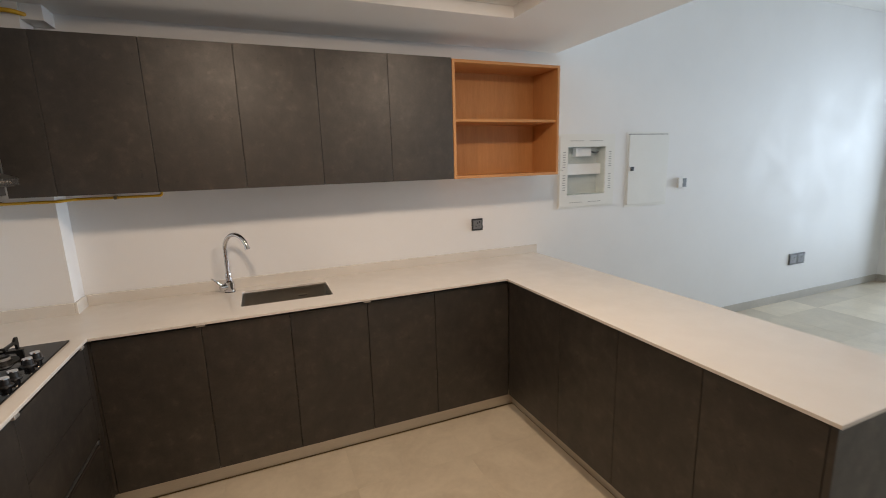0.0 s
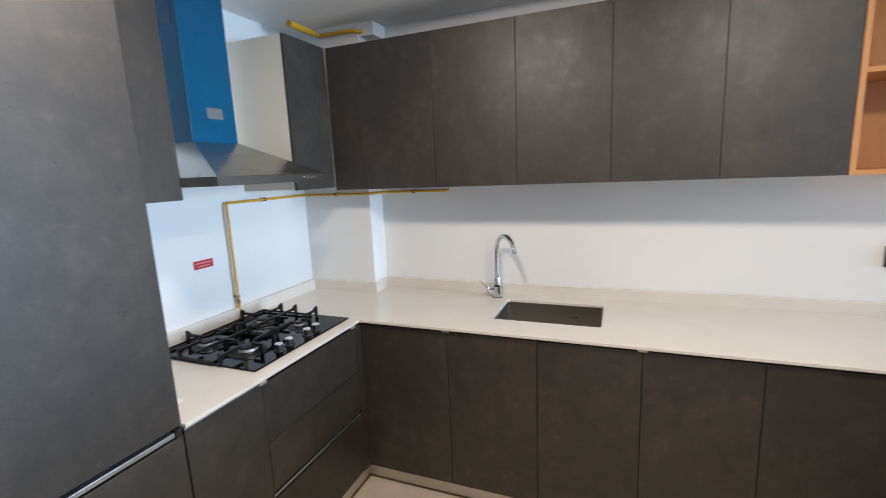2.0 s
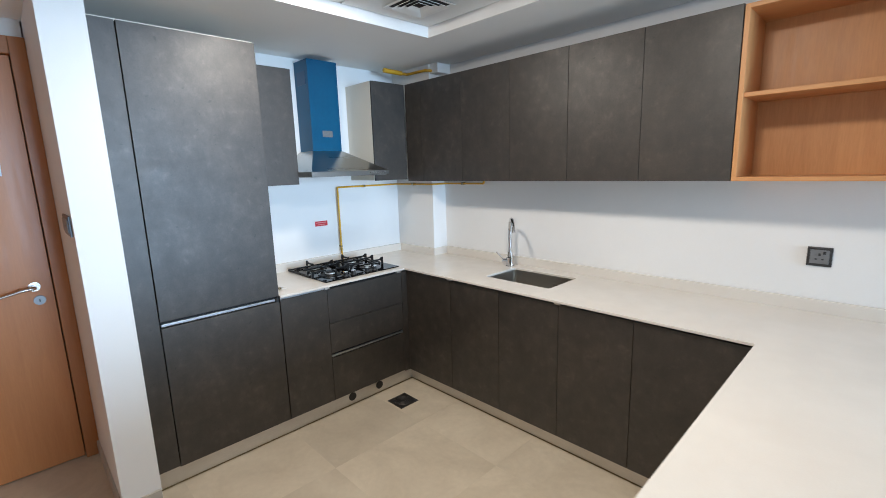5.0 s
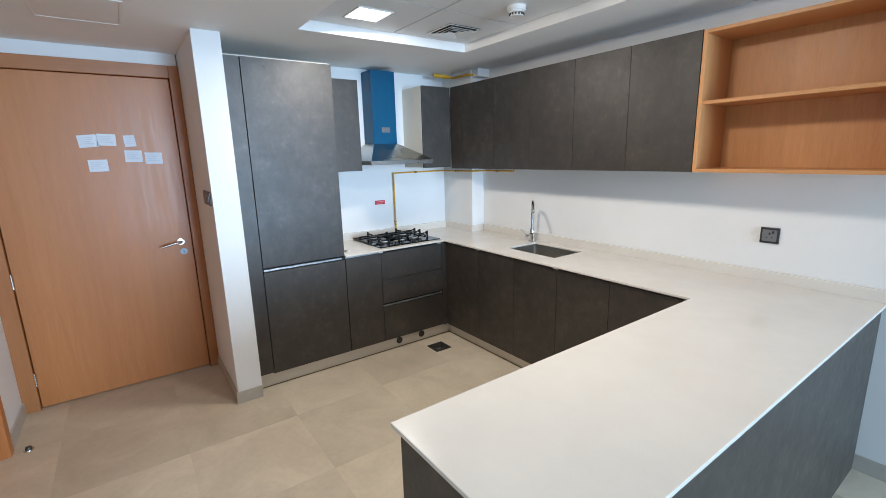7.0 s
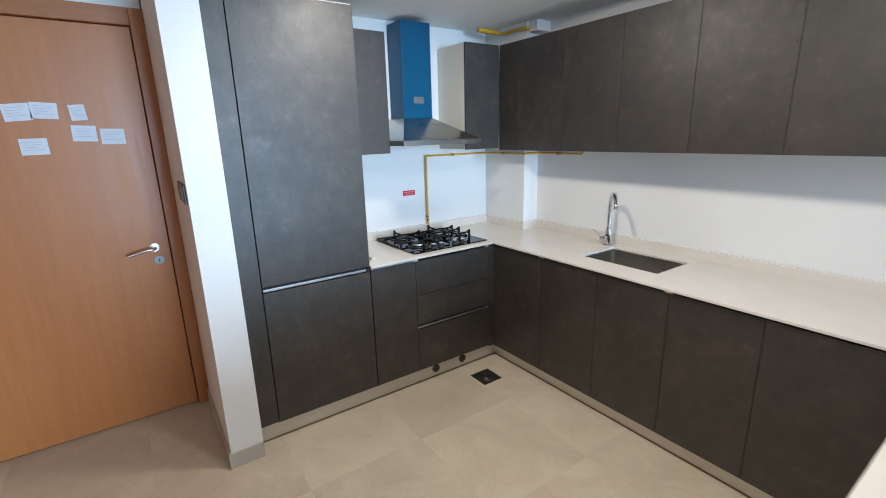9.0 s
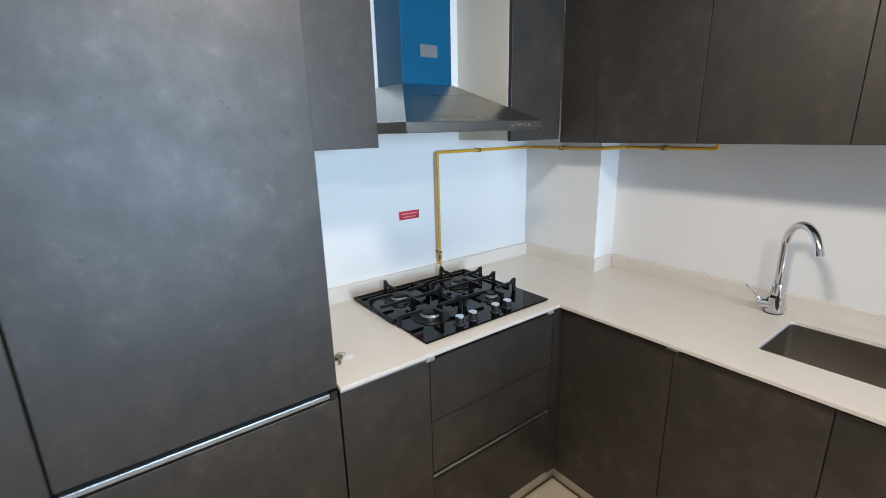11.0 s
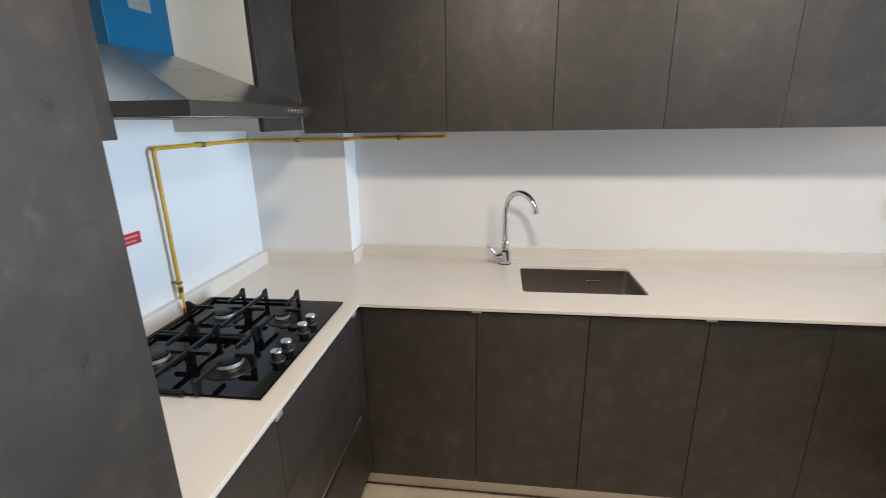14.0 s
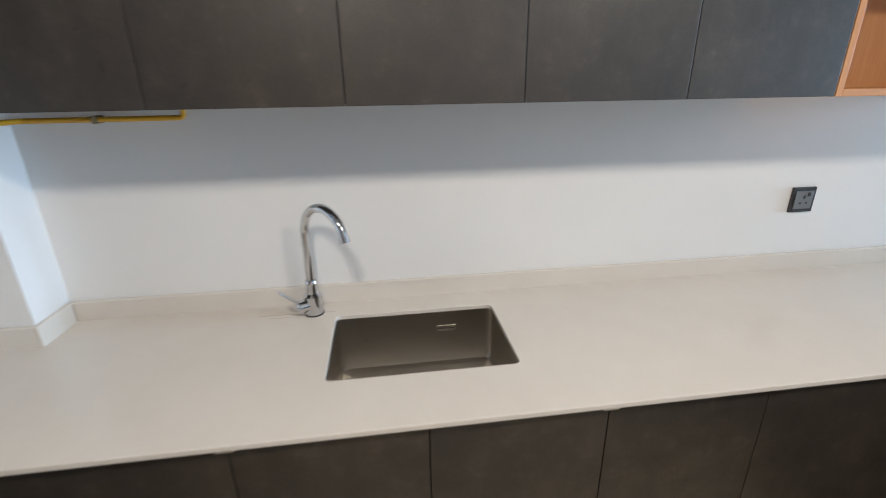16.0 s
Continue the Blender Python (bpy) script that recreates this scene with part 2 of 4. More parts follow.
SINK_STEEL = sink_steel()
GLASS = glass_material()

# ---- building helpers ----


def box(bm, x0, x1, y0, y1, z0, z1, bevel=0.0, seg=2):
    made = bmesh.ops.create_cube(bm, size=1.0)["verts"]
    bmesh.ops.scale(bm, vec=(x1 - x0, y1 - y0, z1 - z0), verts=made)
    bmesh.ops.translate(bm, vec=((x0 + x1) / 2, (y0 + y1) / 2, (z0 + z1) / 2), verts=made)
    if bevel:
        edges = {e for v in made for e in v.link_edges}
        bmesh.ops.bevel(bm, geom=list(edges), offset=bevel, segments=seg, affect="EDGES", profile=0.5)
    return bm


def boxes(*rows, bevel=0.0):
    bm = bmesh.new()
    for r in rows:
        box(bm, *r, bevel=bevel)
    return bm


def disc(bm, at, r0, r1, h, axis="Z", n=24):
    """A short cone or cylinder that starts at a point and goes h along an axis."""
    made = bmesh.ops.create_cone(bm, cap_ends=True, segments=n, radius1=r0, radius2=r1, depth=abs(h))["verts"]
    turn = {"Z": Matrix(), "X": Matrix.Rotation(radians(90), 4, "Y"), "Y": Matrix.Rotation(radians(-90), 4, "X")}[axis]
    step = {"Z": Vector((0, 0, h / 2)), "X": Vector((h / 2, 0, 0)), "Y": Vector((0, h / 2, 0))}[axis]
    bmesh.ops.transform(bm, matrix=Matrix.Translation(Vector(at) + step) @ turn, verts=made)
    return bm


def tube(bm, points, radius, n=14):
    """A round bar along a line of points, with mitred bends."""
    pts = [Vector(p) for p in points]
    rings = []
    for i, p in enumerate(pts):
        a = (p - pts[i - 1]).normalized() if i else (pts[1] - p).normalized()
        b = (pts[i + 1] - p).normalized() if i + 1 < len(pts) else a
        t = (a + b).normalized()
        side = t.cross(Vector((0.31, 0.52, 0.79))).normalized() if not rings else (rings[-1][1] - t * rings[-1][1].dot(t)).normalized()
        up = t.cross(side)
        rr = radius(i / (len(pts) - 1)) if callable(radius) else radius
        rings.append(([bm.verts.new(p + rr * (math.cos(k * math.tau / n) * side + math.sin(k * math.tau / n) * up)) for k in range(n)], side))
    for (r0, _), (r1, _) in zip(rings, rings[1:]):
        for k in range(n):
            bm.faces.new((r0[k], r0[(k + 1) % n], r1[(k + 1) % n], r1[k]))
    bm.faces.new(rings[0][0][::-1])
    bm.faces.new(rings[-1][0])
    return bm


def bends(points, r, n=6):
    """A polyline with its corners rounded."""
    pts = [Vector(p) for p in points]
    out = [pts[0]]
    for a, b, c in zip(pts, pts[1:], pts[2:]):
        u, v = (a - b).normalized(), (c - b).normalized()
        for k in range(n + 1):
            s = k / n
            out.append((b + u * r) * (1 - s) ** 2 + b * 2 * s * (1 - s) + (b + v * r) * s ** 2)
    return out + [pts[-1]]


def prism(bm, outline, lo, hi, axis):
    """An outline in the two other axes, pulled from lo to hi along axis 0, 1 or 2."""
    def place(u, v, w):
        return ((w, u, v), (u, w, v), (u, v, w))[axis]
    a = [bm.verts.new(place(u, v, lo)) for u, v in outline]
    b = [bm.verts.new(place(u, v, hi)) for u, v in outline]
    bm.faces.new(a[::-1])
    bm.faces.new(b)
    for i in range(len(a)):
        j = (i + 1) % len(a)
        bm.faces.new((a[i], a[j], b[j], b[i]))
    bmesh.ops.recalc_face_normals(bm, faces=bm.faces)
    return bm


def cells(xs, ys, keep, z0, z1):
    """A slab out of the kept cells of a grid, with no faces inside it."""
    bm = bmesh.new()
    grid = {(i, j, k): bm.verts.new((x, y, z)) for i, x in enumerate(xs) for j, y in enumerate(ys) for k, z in enumerate((z0, z1))}
    for i, j in keep:
        q = [(i, j), (i + 1, j), (i + 1, j + 1), (i, j + 1)]
        bm.faces.new([grid[(*c, 1)] for c in q])
        bm.faces.new([grid[(*c, 0)] for c in q[::-1]])
        for (a, b), (di, dj) in zip(zip(q, q[1:] + q[:1]), ((0, -1), (1, 0), (0, 1), (-1, 0))):
            if (i + di, j + dj) not in keep:
                bm.faces.new((grid[(*a, 0)], grid[(*b, 0)], grid[(*b, 1)], grid[(*a, 1)]))
    bmesh.ops.delete(bm, geom=[v for v in bm.verts if not v.link_faces], context="VERTS")
    return bm


def world_place(ob):
    p = Vector(ob.location)
    while ob.parent:
        ob = ob.parent
        p = p + ob.location
    return p


def mesh_from(name, bm, material, origin, smooth=False):
    bmesh.ops.translate(bm, vec=-Vector(origin), verts=bm.verts)
    me = bpy.data.meshes.new(name)
    bm.to_mesh(me)
    bm.free()
    me.materials.append(material)
    if smooth:
        for f in me.polygons:
            f.use_smooth = True
        me.set_sharp_from_angle(angle=radians(35))
    return me


def thing(name, at, label, category, group=""):
    ob = new(name)
    ob.location = at
    ob.empty_display_size = 0.05
    return tagged(ob, label, category, group)


def part(name, bm, material, parent, label="", smooth=False):
    base = world_place(parent)
    ob = new(name, mesh_from(name, bm, material, base, smooth))
    ob.parent = parent
    return tagged(ob, label)


def solid(name, bm, material, label, category, kind="", smooth=False, at=None, group=""):
    lo = [min(v.co[i] for v in bm.verts) for i in range(3)]
    hi = [max(v.co[i] for v in bm.verts) for i in range(3)]
    at = at or ((lo[0] + hi[0]) / 2, (lo[1] + hi[1]) / 2, lo[2])
    ob = new(name, mesh_from(name, bm, material, at, smooth))
    ob.location = at
    return tagged(ob, label, category, group, kind)


def soft_edges(ob, width=0.0015, seg=2):
    b = ob.modifiers.new("bevel", "BEVEL")
    b.width, b.segments, b.limit_method, b.angle_limit = width, seg, "ANGLE", radians(40)
    return ob


# ---- plan ----
NORTH, WEST, SOUTH, EAST = 3.07, -1.465, -0.55, 9.5
DOORWALL = -1.555
LOW, HIGH, COFFER = 2.395, 3.07, 2.455
TOP, FRONT_Y, FRONT_X = 0.90, 2.478, -0.850
PEN_IN, PEN_OUT, PEN_END = 1.290, 1.905, 0.731
DEPTH = 0.20
THICK = 0.014

# ---- large structure ----
MX0, MX1, MZ0, MZ1 = 2.205, 2.585, 1.328, 1.710
solid("wall_north", boxes((-1.8, MX0, NORTH, NORTH + DEPTH, -0.1, HIGH), (MX1, EAST + 0.2, NORTH, NORTH + DEPTH, -0.1, HIGH), (MX0, MX1, NORTH, NORTH + DEPTH, -0.1, MZ0), (MX0, MX1, NORTH, NORTH + DEPTH, MZ1, HIGH), (MX0, MX1, NORTH + 0.11, NORTH + DEPTH, MZ0, MZ1)), PAINT, "smooth white painted wall behind worktop and living room", "wall", "structure")
solid("wall_west_kitchen", boxes((WEST - 0.25, WEST, 0.80, NORTH, -0.1, LOW + 0.1)), PAINT, "white painted wall behind the hob", "wall", "structure")
DY0, DY1, DZ = -0.555, 0.648, 2.31
solid("wall_west_hall", boxes((DOORWALL - DEPTH, DOORWALL, DY1, 0.66, -0.1, LOW + 0.1), (DOORWALL - DEPTH, DOORWALL, -0.75, 0.64, DZ, LOW + 0.1)), PAINT, "white wall above the entrance door", "wall", "structure")
solid("wall_stub", boxes((DOORWALL, -0.785, 0.648, 0.806, -0.1, LOW + 0.1)), PAINT, "white painted wall end between hall and tall cabinet", "wall", "structure")
solid("corner_column", boxes((WEST, -1.013, 2.925, NORTH, TOP - 0.02, LOW + 0.05)), PAINT, "white painted boxed column in the kitchen corner", "column", "structure")
# south wall with a door opening
SX0, SX1 = -1.00, 0.02
solid("wall_south", boxes((-1.8, SX0, SOUTH - DEPTH, SOUTH, -0.1, HIGH), (SX1, EAST + 0.2, SOUTH - DEPTH, SOUTH, -0.1, HIGH), (SX0, SX1, SOUTH - DEPTH, SOUTH, 2.31, HIGH)), PAINT, "white painted wall along hall and living room", "wall", "structure")
# east wall with the window opening
WY0, WY1, WZ0, WZ1 = 0.94, 2.92, 0.10, 2.90
solid("wall_east", boxes((EAST, EAST + DEPTH, SOUTH - DEPTH, WY0, -0.1, HIGH), (EAST, EAST + DEPTH, WY1, NORTH, -0.1, HIGH), (EAST, EAST + DEPTH, WY0, WY1, -0.1, WZ0), (EAST, EAST + DEPTH, WY0, WY1, WZ1, HIGH)), PAINT, "white painted wall round the living-room window", "wall", "structure")
solid("wall_return", boxes((7.02, 7.34, NORTH - 0.12, NORTH, -0.1, HIGH)), PAINT, "white painted pier beside the window", "wall", "structure")
# ceilings
CX0, CX1, CY0, CY1 = -0.505, 1.335, 1.185, 2.455
kx = [-1.8, CX0, CX1, 2.08]
ky = [SOUTH - DEPTH, CY0, CY1, NORTH + 0.1]
ring = {(i, j) for i in range(3) for j in range(3)} - {(1, 1)}
solid("ceiling_kitchen", cells(kx, ky, ring, LOW, COFFER + 0.022), CEIL, "matt white dropped ceiling with a recessed panel field", "ceiling", "structure")
solid("ceiling_bulkhead", boxes((-1.8, 2.08, SOUTH - DEPTH, NORTH + 0.1, COFFER + 0.029, HIGH)), CEIL, "white dropped bulkhead over the kitchen", "ceiling", "structure")
solid("ceiling_living", boxes((2.0, EAST + 0.2, SOUTH - DEPTH, NORTH + 0.2, HIGH, HIGH + 0.15)), CEIL, "matt white ceiling of the living room", "ceiling", "structure")

window = tagged(new("window_1"), "wide living-room window with grey aluminium frame", "window", "", "structure")
window.location = (EAST, (WY0 + WY1) / 2, WZ0)
part("window_frame", boxes((EAST + 0.05, EAST + 0.11, WY0, WY1, WZ0, WZ0 + 0.06), (EAST + 0.05, EAST + 0.11, WY0, WY1, WZ1 - 0.06, WZ1), (EAST + 0.05, EAST + 0.11, WY0, WY0 + 0.06, WZ0 + 0.06, WZ1 - 0.06), (EAST + 0.05, EAST + 0.11, WY1 - 0.06, WY1, WZ0 + 0.06, WZ1 - 0.06), (EAST + 0.05, EAST + 0.11, 1.90, 1.97, WZ0 + 0.06, WZ1 - 0.06)), ALU_FRAME, window)
for a, b in ((WY0 + 0.06, 1.90), (1.97, WY1 - 0.06)):
    pane = part("pane", boxes((EAST + 0.075, EAST + 0.085, a, b, WZ0 + 0.06, WZ1 - 0.06)), GLASS, window)
    pane.visible_shadow = False
solid("ground", boxes((-400, 400, -400, 400, -15.2, -15)), GROUND_M, "sandy ground far below the window", "ground", "structure")

# skirting
SK = 0.085
for nm, r in (("north", (PEN_OUT - 0.018, 7.008, NORTH - 0.009, NORTH, 0, SK)), ("stub_end", (-0.785, -0.773, 0.636, 0.804, 0, SK)),
              ("stub_side", (-1.535, -0.785, 0.636, 0.648, 0, SK)), ("south", (-1.545, SX0 - 0.07, SOUTH, SOUTH + 0.012, 0, SK)),
              ("south_living", (SX1 + 0.07, EAST, SOUTH, SOUTH + 0.012, 0, SK)), ("return", (7.008, 7.34, NORTH - 0.132, NORTH - 0.12, 0, SK)), ("pier", (7.008, 7.02, NORTH - 0.12, NORTH - 0.012, 0, SK))):
    solid("baseboard_" + nm, boxes(r, bevel=0.0015), SKIRT, "grey-beige tile skirting", "baseboard", "structure")

# recessed ceiling field: metal panels with shadow joints (one mesh), lamps, vent, detector
jx = [CX0, 0.062, 0.665, CX1]
jy = [CY0, 1.835, CY1]
panels = boxes(*[(jx[i] + 0.005, jx[i + 1] - 0.005, jy[j] + 0.005, jy[j + 1] - 0.005, COFFER, COFFER + 0.02) for i in range(3) for j in range(2)], bevel=0.002)
solid("ceiling_panels", panels, METAL_PANEL, "white metal ceiling panels in a recess", "ceiling", "structure")


# added dark sheet: its colour gives the panel joints their shade
solid("joint_shade_sheet", boxes((CX0 - 0.05, CX1 + 0.05, CY0 - 0.05, CY1 + 0.05, COFFER + 0.022, COFFER + 0.028)), DARK, "dark sheet that stands in for shade above the panel joints", "ceiling", "structure")


def ceiling_lamp(x, y):
    t = thing("ceiling_lamp", (x, y, COFFER), "square white recessed LED ceiling lamp switched on", "ceiling lamp", "kitchen ceiling lamps")
    part("frame", boxes((x - 0.11, x + 0.11, y - 0.11, y - 0.1, COFFER - 0.006, COFFER), (x - 0.11, x + 0.11, y + 0.1, y + 0.11, COFFER - 0.006, COFFER), (x - 0.11, x - 0.1, y - 0.1, y + 0.1, COFFER - 0.006, COFFER), (x + 0.1, x + 0.11, y - 0.1, y + 0.1, COFFER - 0.006, COFFER)), WHITE_PLASTIC, t)
    part("diffuser", boxes((x - 0.1, x + 0.1, y - 0.1, y + 0.1, COFFER - 0.004, COFFER - 0.001)), LED, t)


for lx, ly in LAMPS:
    ceiling_lamp(lx, ly)


def ceiling_vent(x, y):
    t = thing("ceiling_vent", (x, y, COFFER), "square white air diffuser with stepped louvres", "vent")
    part("backing", boxes((x - 0.125, x + 0.125, y - 0.125, y + 0.125, COFFER - 0.003, COFFER - 0.001)), DARK, t)
    for k, (r, d) in enumerate(((0.138, 0.004), (0.108, 0.012), (0.080, 0.019), (0.052, 0.026))):
        bm = bmesh.new()
        w, dz = 0.023, 0.012
        for q in range(4):
            c, s = round(math.cos(q * math.pi / 2)), round(math.sin(q * math.pi / 2))
            def at(u, v, z):
                return bm.verts.new((x + c * u - s * v, y + s * u + c * v, z))
            r2 = r - w
            z0, z1 = COFFER - 0.004, COFFER - 0.004 - (dz if k else 0.004)
            o = [at(-r, -r, z1), at(r, -r, z1), at(r2, -r2, z0), at(-r2, -r2, z0)]
            bm.faces.new(o)
            i = [at(-r, -r, z1 - 0.002), at(r, -r, z1 - 0.002), at(r2, -r2, z0 - 0.002), at(-r2, -r2, z0 - 0.002)]
            bm.faces.new(i[::-1])
            bm.faces.new((o[0], i[0], i[1], o[1]))
            bm.faces.new((o[2], i[2], i[3], o[3]))
        part("frame" if not k else "slat", bm, WHITE_PLASTIC, t)


ceiling_vent(-0.25, 2.16)


def smoke_detector(x, y):
    t = thing("smoke_detector", (x, y, COFFER), "round white smoke detector with dark slots", "smoke detector")
    bm = disc(bmesh.new(), (x, y, COFFER), 0.054, 0.054, -0.026)
    part("base", bm, WHITE_PLASTIC, t, smooth=True)
    bm = disc(bmesh.new(), (x, y, COFFER - 0.026), 0.052, 0.044, -0.012)
    disc(bm, (x, y, COFFER - 0.038), 0.044, 0.033, -0.018)
    part("head", bm, WHITE_PLASTIC, t, smooth=True)
    bm = bmesh.new()
    for k in range(14):
        a = k * math.tau / 14
        made = bmesh.ops.create_cube(bm, size=1)["verts"]
        bmesh.ops.transform(bm, matrix=Matrix.Translation((x + 0.0415 * math.cos(a), y + 0.0415 * math.sin(a), COFFER - 0.044)) @ Matrix.Rotation(a, 4, "Z") @ Matrix.Diagonal((0.004, 0.007, 0.010, 1)), verts=made)
    part("slots", bm, DARK, t)


smoke_detector(0.33, 2.17)
t = thing("ceiling_access_panel", (-0.68, 0.14, LOW), "white access panel with a thin metal rim in hall ceiling", "access panel")
part("rim", boxes((-0.91, -0.895, -0.05, 0.33, LOW - 0.004, LOW), (-0.465, -0.45, -0.05, 0.33, LOW - 0.004, LOW), (-0.895, -0.465, -0.05, -0.035, LOW - 0.004, LOW), (-0.895, -0.465, 0.315, 0.33, LOW - 0.004, LOW)), WHITE_PLASTIC, t)
part("flap", boxes((-0.892, -0.468, -0.032, 0.312, LOW - 0.002, LOW)), WHITE_PLASTIC, t)

# ---- worktop ----
SKX0, SKX1, SKY0, SKY1 = -0.222, 0.258, 2.636, 2.958
CY = 2.458
wx = [WEST, -1.013, -0.840, SKX0, SKX1, PEN_IN, PEN_OUT]
wy = [PEN_END, 1.521, CY, SKY0, SKY1, 2.925, NORTH]
wy = sorted(wy)
keep = set()
for i in range(6):
    for j in range(6):
        x, y = (wx[i] + wx[i + 1]) / 2, (wy[j] + wy[j + 1]) / 2
        inside = y > CY or (x < -0.840 and y > 1.521) or x > PEN_IN
        sink = SKX0 < x < SKX1 and SKY0 < y < SKY1
        column = x < -1.013 and y > 2.925
        if inside and not sink and not column:
            keep.add((i, j))
bm = cells(wx, wy, keep, TOP - THICK, TOP)
corner = [e for e in bm.edges if abs(e.verts[0].co.z - e.verts[1].co.z) > 0.01 and abs(e.verts[0].co.x - e.verts[1].co.x) < 1e-5
          and min(abs(e.verts[0].co.x - SKX0), abs(e.verts[0].co.x - SKX1)) < 1e-4 and min(abs(e.verts[0].co.y - SKY0), abs(e.verts[0].co.y - SKY1)) < 1e-4]
bmesh.ops.bevel(bm, geom=corner, offset=0.016, segments=5, affect="EDGES", profile=0.5)
top = thing("worktop", (0, 2.7, TOP - THICK), "U-shaped cream quartz worktop with low upstand", "worktop")
soft_edges(part("slab", bm, QUARTZ, top), 0.0022)
U = 0.961
for r in ((-1.0, PEN_OUT + 0.015, NORTH - 0.016, NORTH, TOP, U), (-1.013, -0.998, 2.910, NORTH - 0.016, TOP, U), (-1.436, -1.013, 2.910, 2.925, TOP, U), (WEST, -1.436, 1.521, 2.925, TOP, U)):
    part("upstand", boxes((*r[:4], TOP - 0.006, U), bevel=0.003), QUARTZ, top)

PENCIL = plain("faint_pencil", (0.42, 0.38, 0.33), 0.7)
for x0, x1, y, w in ((-0.455, -0.345, 2.992, 0.0016), (-0.42, -0.36, 2.972, 0.0010), (-0.262, -0.225, 2.990, 0.0012)):
    part("pencil_mark", boxes((x0, x1, y - w, y + w, TOP + 0.0001, TOP + 0.0004)), PENCIL, top, "faint pencil line beside the tap")

# ---- sink and tap ----
t = thing("sink", ((SKX0 + SKX1) / 2, (SKY0 + SKY1) / 2, 0.70), "undermounted brushed steel sink, stained inside", "sink")
g, zb, zt = 0.005, 0.705, TOP - THICK - 0.0005


def round_rect(x0, x1, y0, y1, r, n=5):
    out = []
    for cx, cy, a0 in ((x1 - r, y1 - r, 0), (x0 + r, y1 - r, 90), (x0 + r, y0 + r, 180), (x1 - r, y0 + r, 270)):
        out += [(cx + r * math.cos(radians(a0 + 90 * k / n)), cy + r * math.sin(radians(a0 + 90 * k / n))) for k in range(n + 1)]
    return out


bm = bmesh.new()
rings = []
for z, inset, r in ((zt, -0.02, 0.03), (zt, -g, 0.022), (zb + 0.02, -g + 0.002, 0.022), (zb + 0.005, 0.004, 0.02), (zb, 0.02, 0.02)):
    rings.append([bm.verts.new((x, y, z)) for x, y in round_rect(SKX0 + inset, SKX1 - inset, SKY0 + inset, SKY1 - inset, r)])
for a, b in zip(rings, rings[1:]):
    for k in range(len(a)):
        bm.faces.new((a[k], a[(k + 1) % len(a)], b[(k + 1) % len(a)], b[k]))
bm.faces.new(rings[-1])
bmesh.ops.recalc_face_normals(bm, faces=bm.faces)
basin = part("basin", bm, SINK_STEEL, t, smooth=True)
sol = basin.modifiers.new("thickness", "SOLIDIFY")
sol.thickness, sol.offset = 0.0012, -1
ov = part("overflow", boxes((0.086, 0.146, SKY1 + 0.001, SKY1 + 0.006, 0.818, 0.836), bevel=0.001), SINK_STEEL, t)
for z in (0.826,):
    part("slit", boxes((0.091, 0.141, SKY1 + 0.0002, SKY1 + 0.002, z, z + 0.0025)), DRAIN_STEEL, ov)
bm = disc(bmesh.new(), (0.02, 2.80, zb), 0.045, 0.045, 0.004)
disc(bm, (0.02, 2.80, zb + 0.004), 0.03, 0.025, 0.003)
part("waste", bm, CHROME, t, smooth=True)

TX, TY = -0.290, 2.990
t = thing("mixer_tap", (TX, TY, TOP), "chrome mixer tap with a swan-neck spout", "tap")
part("base_ring", disc(bmesh.new(), (TX, TY, TOP), 0.030, 0.030, 0.004), BLACK, t, "black rubber base ring", True)
bm = disc(bmesh.new(), (TX, TY, TOP + 0.004), 0.0285, 0.0275, 0.058)
disc(bm, (TX, TY, TOP + 0.062), 0.0275, 0.0190, 0.008)
disc(bm, (TX, TY, TOP + 0.070), 0.0190, 0.0165, 0.034)
part("body", bm, CHROME, t, smooth=True)
sd = Vector((0.70, -0.71, 0)).normalized()
R = 0.088
pts = [Vector((TX, TY, TOP + 0.06)), Vector((TX, TY, 1.10))]
for k in range(0, 15):
    a = math.pi * k / 14 * 0.92
    pts.append(Vector((TX, TY, 1.158)) + sd * (R - R * math.cos(a)) + Vector((0, 0, R * math.sin(a))))
pts.append(pts[-1] + (pts[-1] - pts[-2]).normalized() * 0.012)
part("spout", tube(bmesh.new(), pts, 0.0125, 16), CHROME, t, smooth=True)
tip = [pts[-1] - (pts[-1] - pts[-2]).normalized() * 0.012, pts[-1] + (pts[-1] - pts[-2]).normalized() * 0.004]
part("aerator", tube(bmesh.new(), tip, 0.0142, 16), CHROME, t, smooth=True)
reach = Vector((-0.86, -0.50, 0)).normalized()
hub = Vector((TX, TY, TOP + 0.034))
part("lever_housing", tube(bmesh.new(), [hub + reach * 0.016, hub + reach * 0.050, hub + reach * 0.054], lambda u: 0.0205 if u < 0.9 else 0.016, 20), CHROME, t, smooth=True)
bm = boxes((-0.006, 0.074, -0.0115, 0.0115, -0.004, 0.004), bevel=0.003)
slant = reach.to_track_quat("X", "Z").to_matrix().to_4x4() @ Matrix.Rotation(radians(-46), 4, "Y")
bmesh.ops.transform(bm, matrix=Matrix.Translation(hub + reach * 0.046 + Vector((0, 0, 0.012))) @ slant, verts=bm.verts)
part("lever", bm, CHROME, t, "chrome paddle lever", True)
part("collar", disc(bmesh.new(), (TX, TY, TOP + 0.104), 0.0180, 0.0160, 0.008), CHROME, t, smooth=True)

# ---- base cabinets ----
GAP = 0.0013
DZ0, DZ1 = 0.104, 0.873


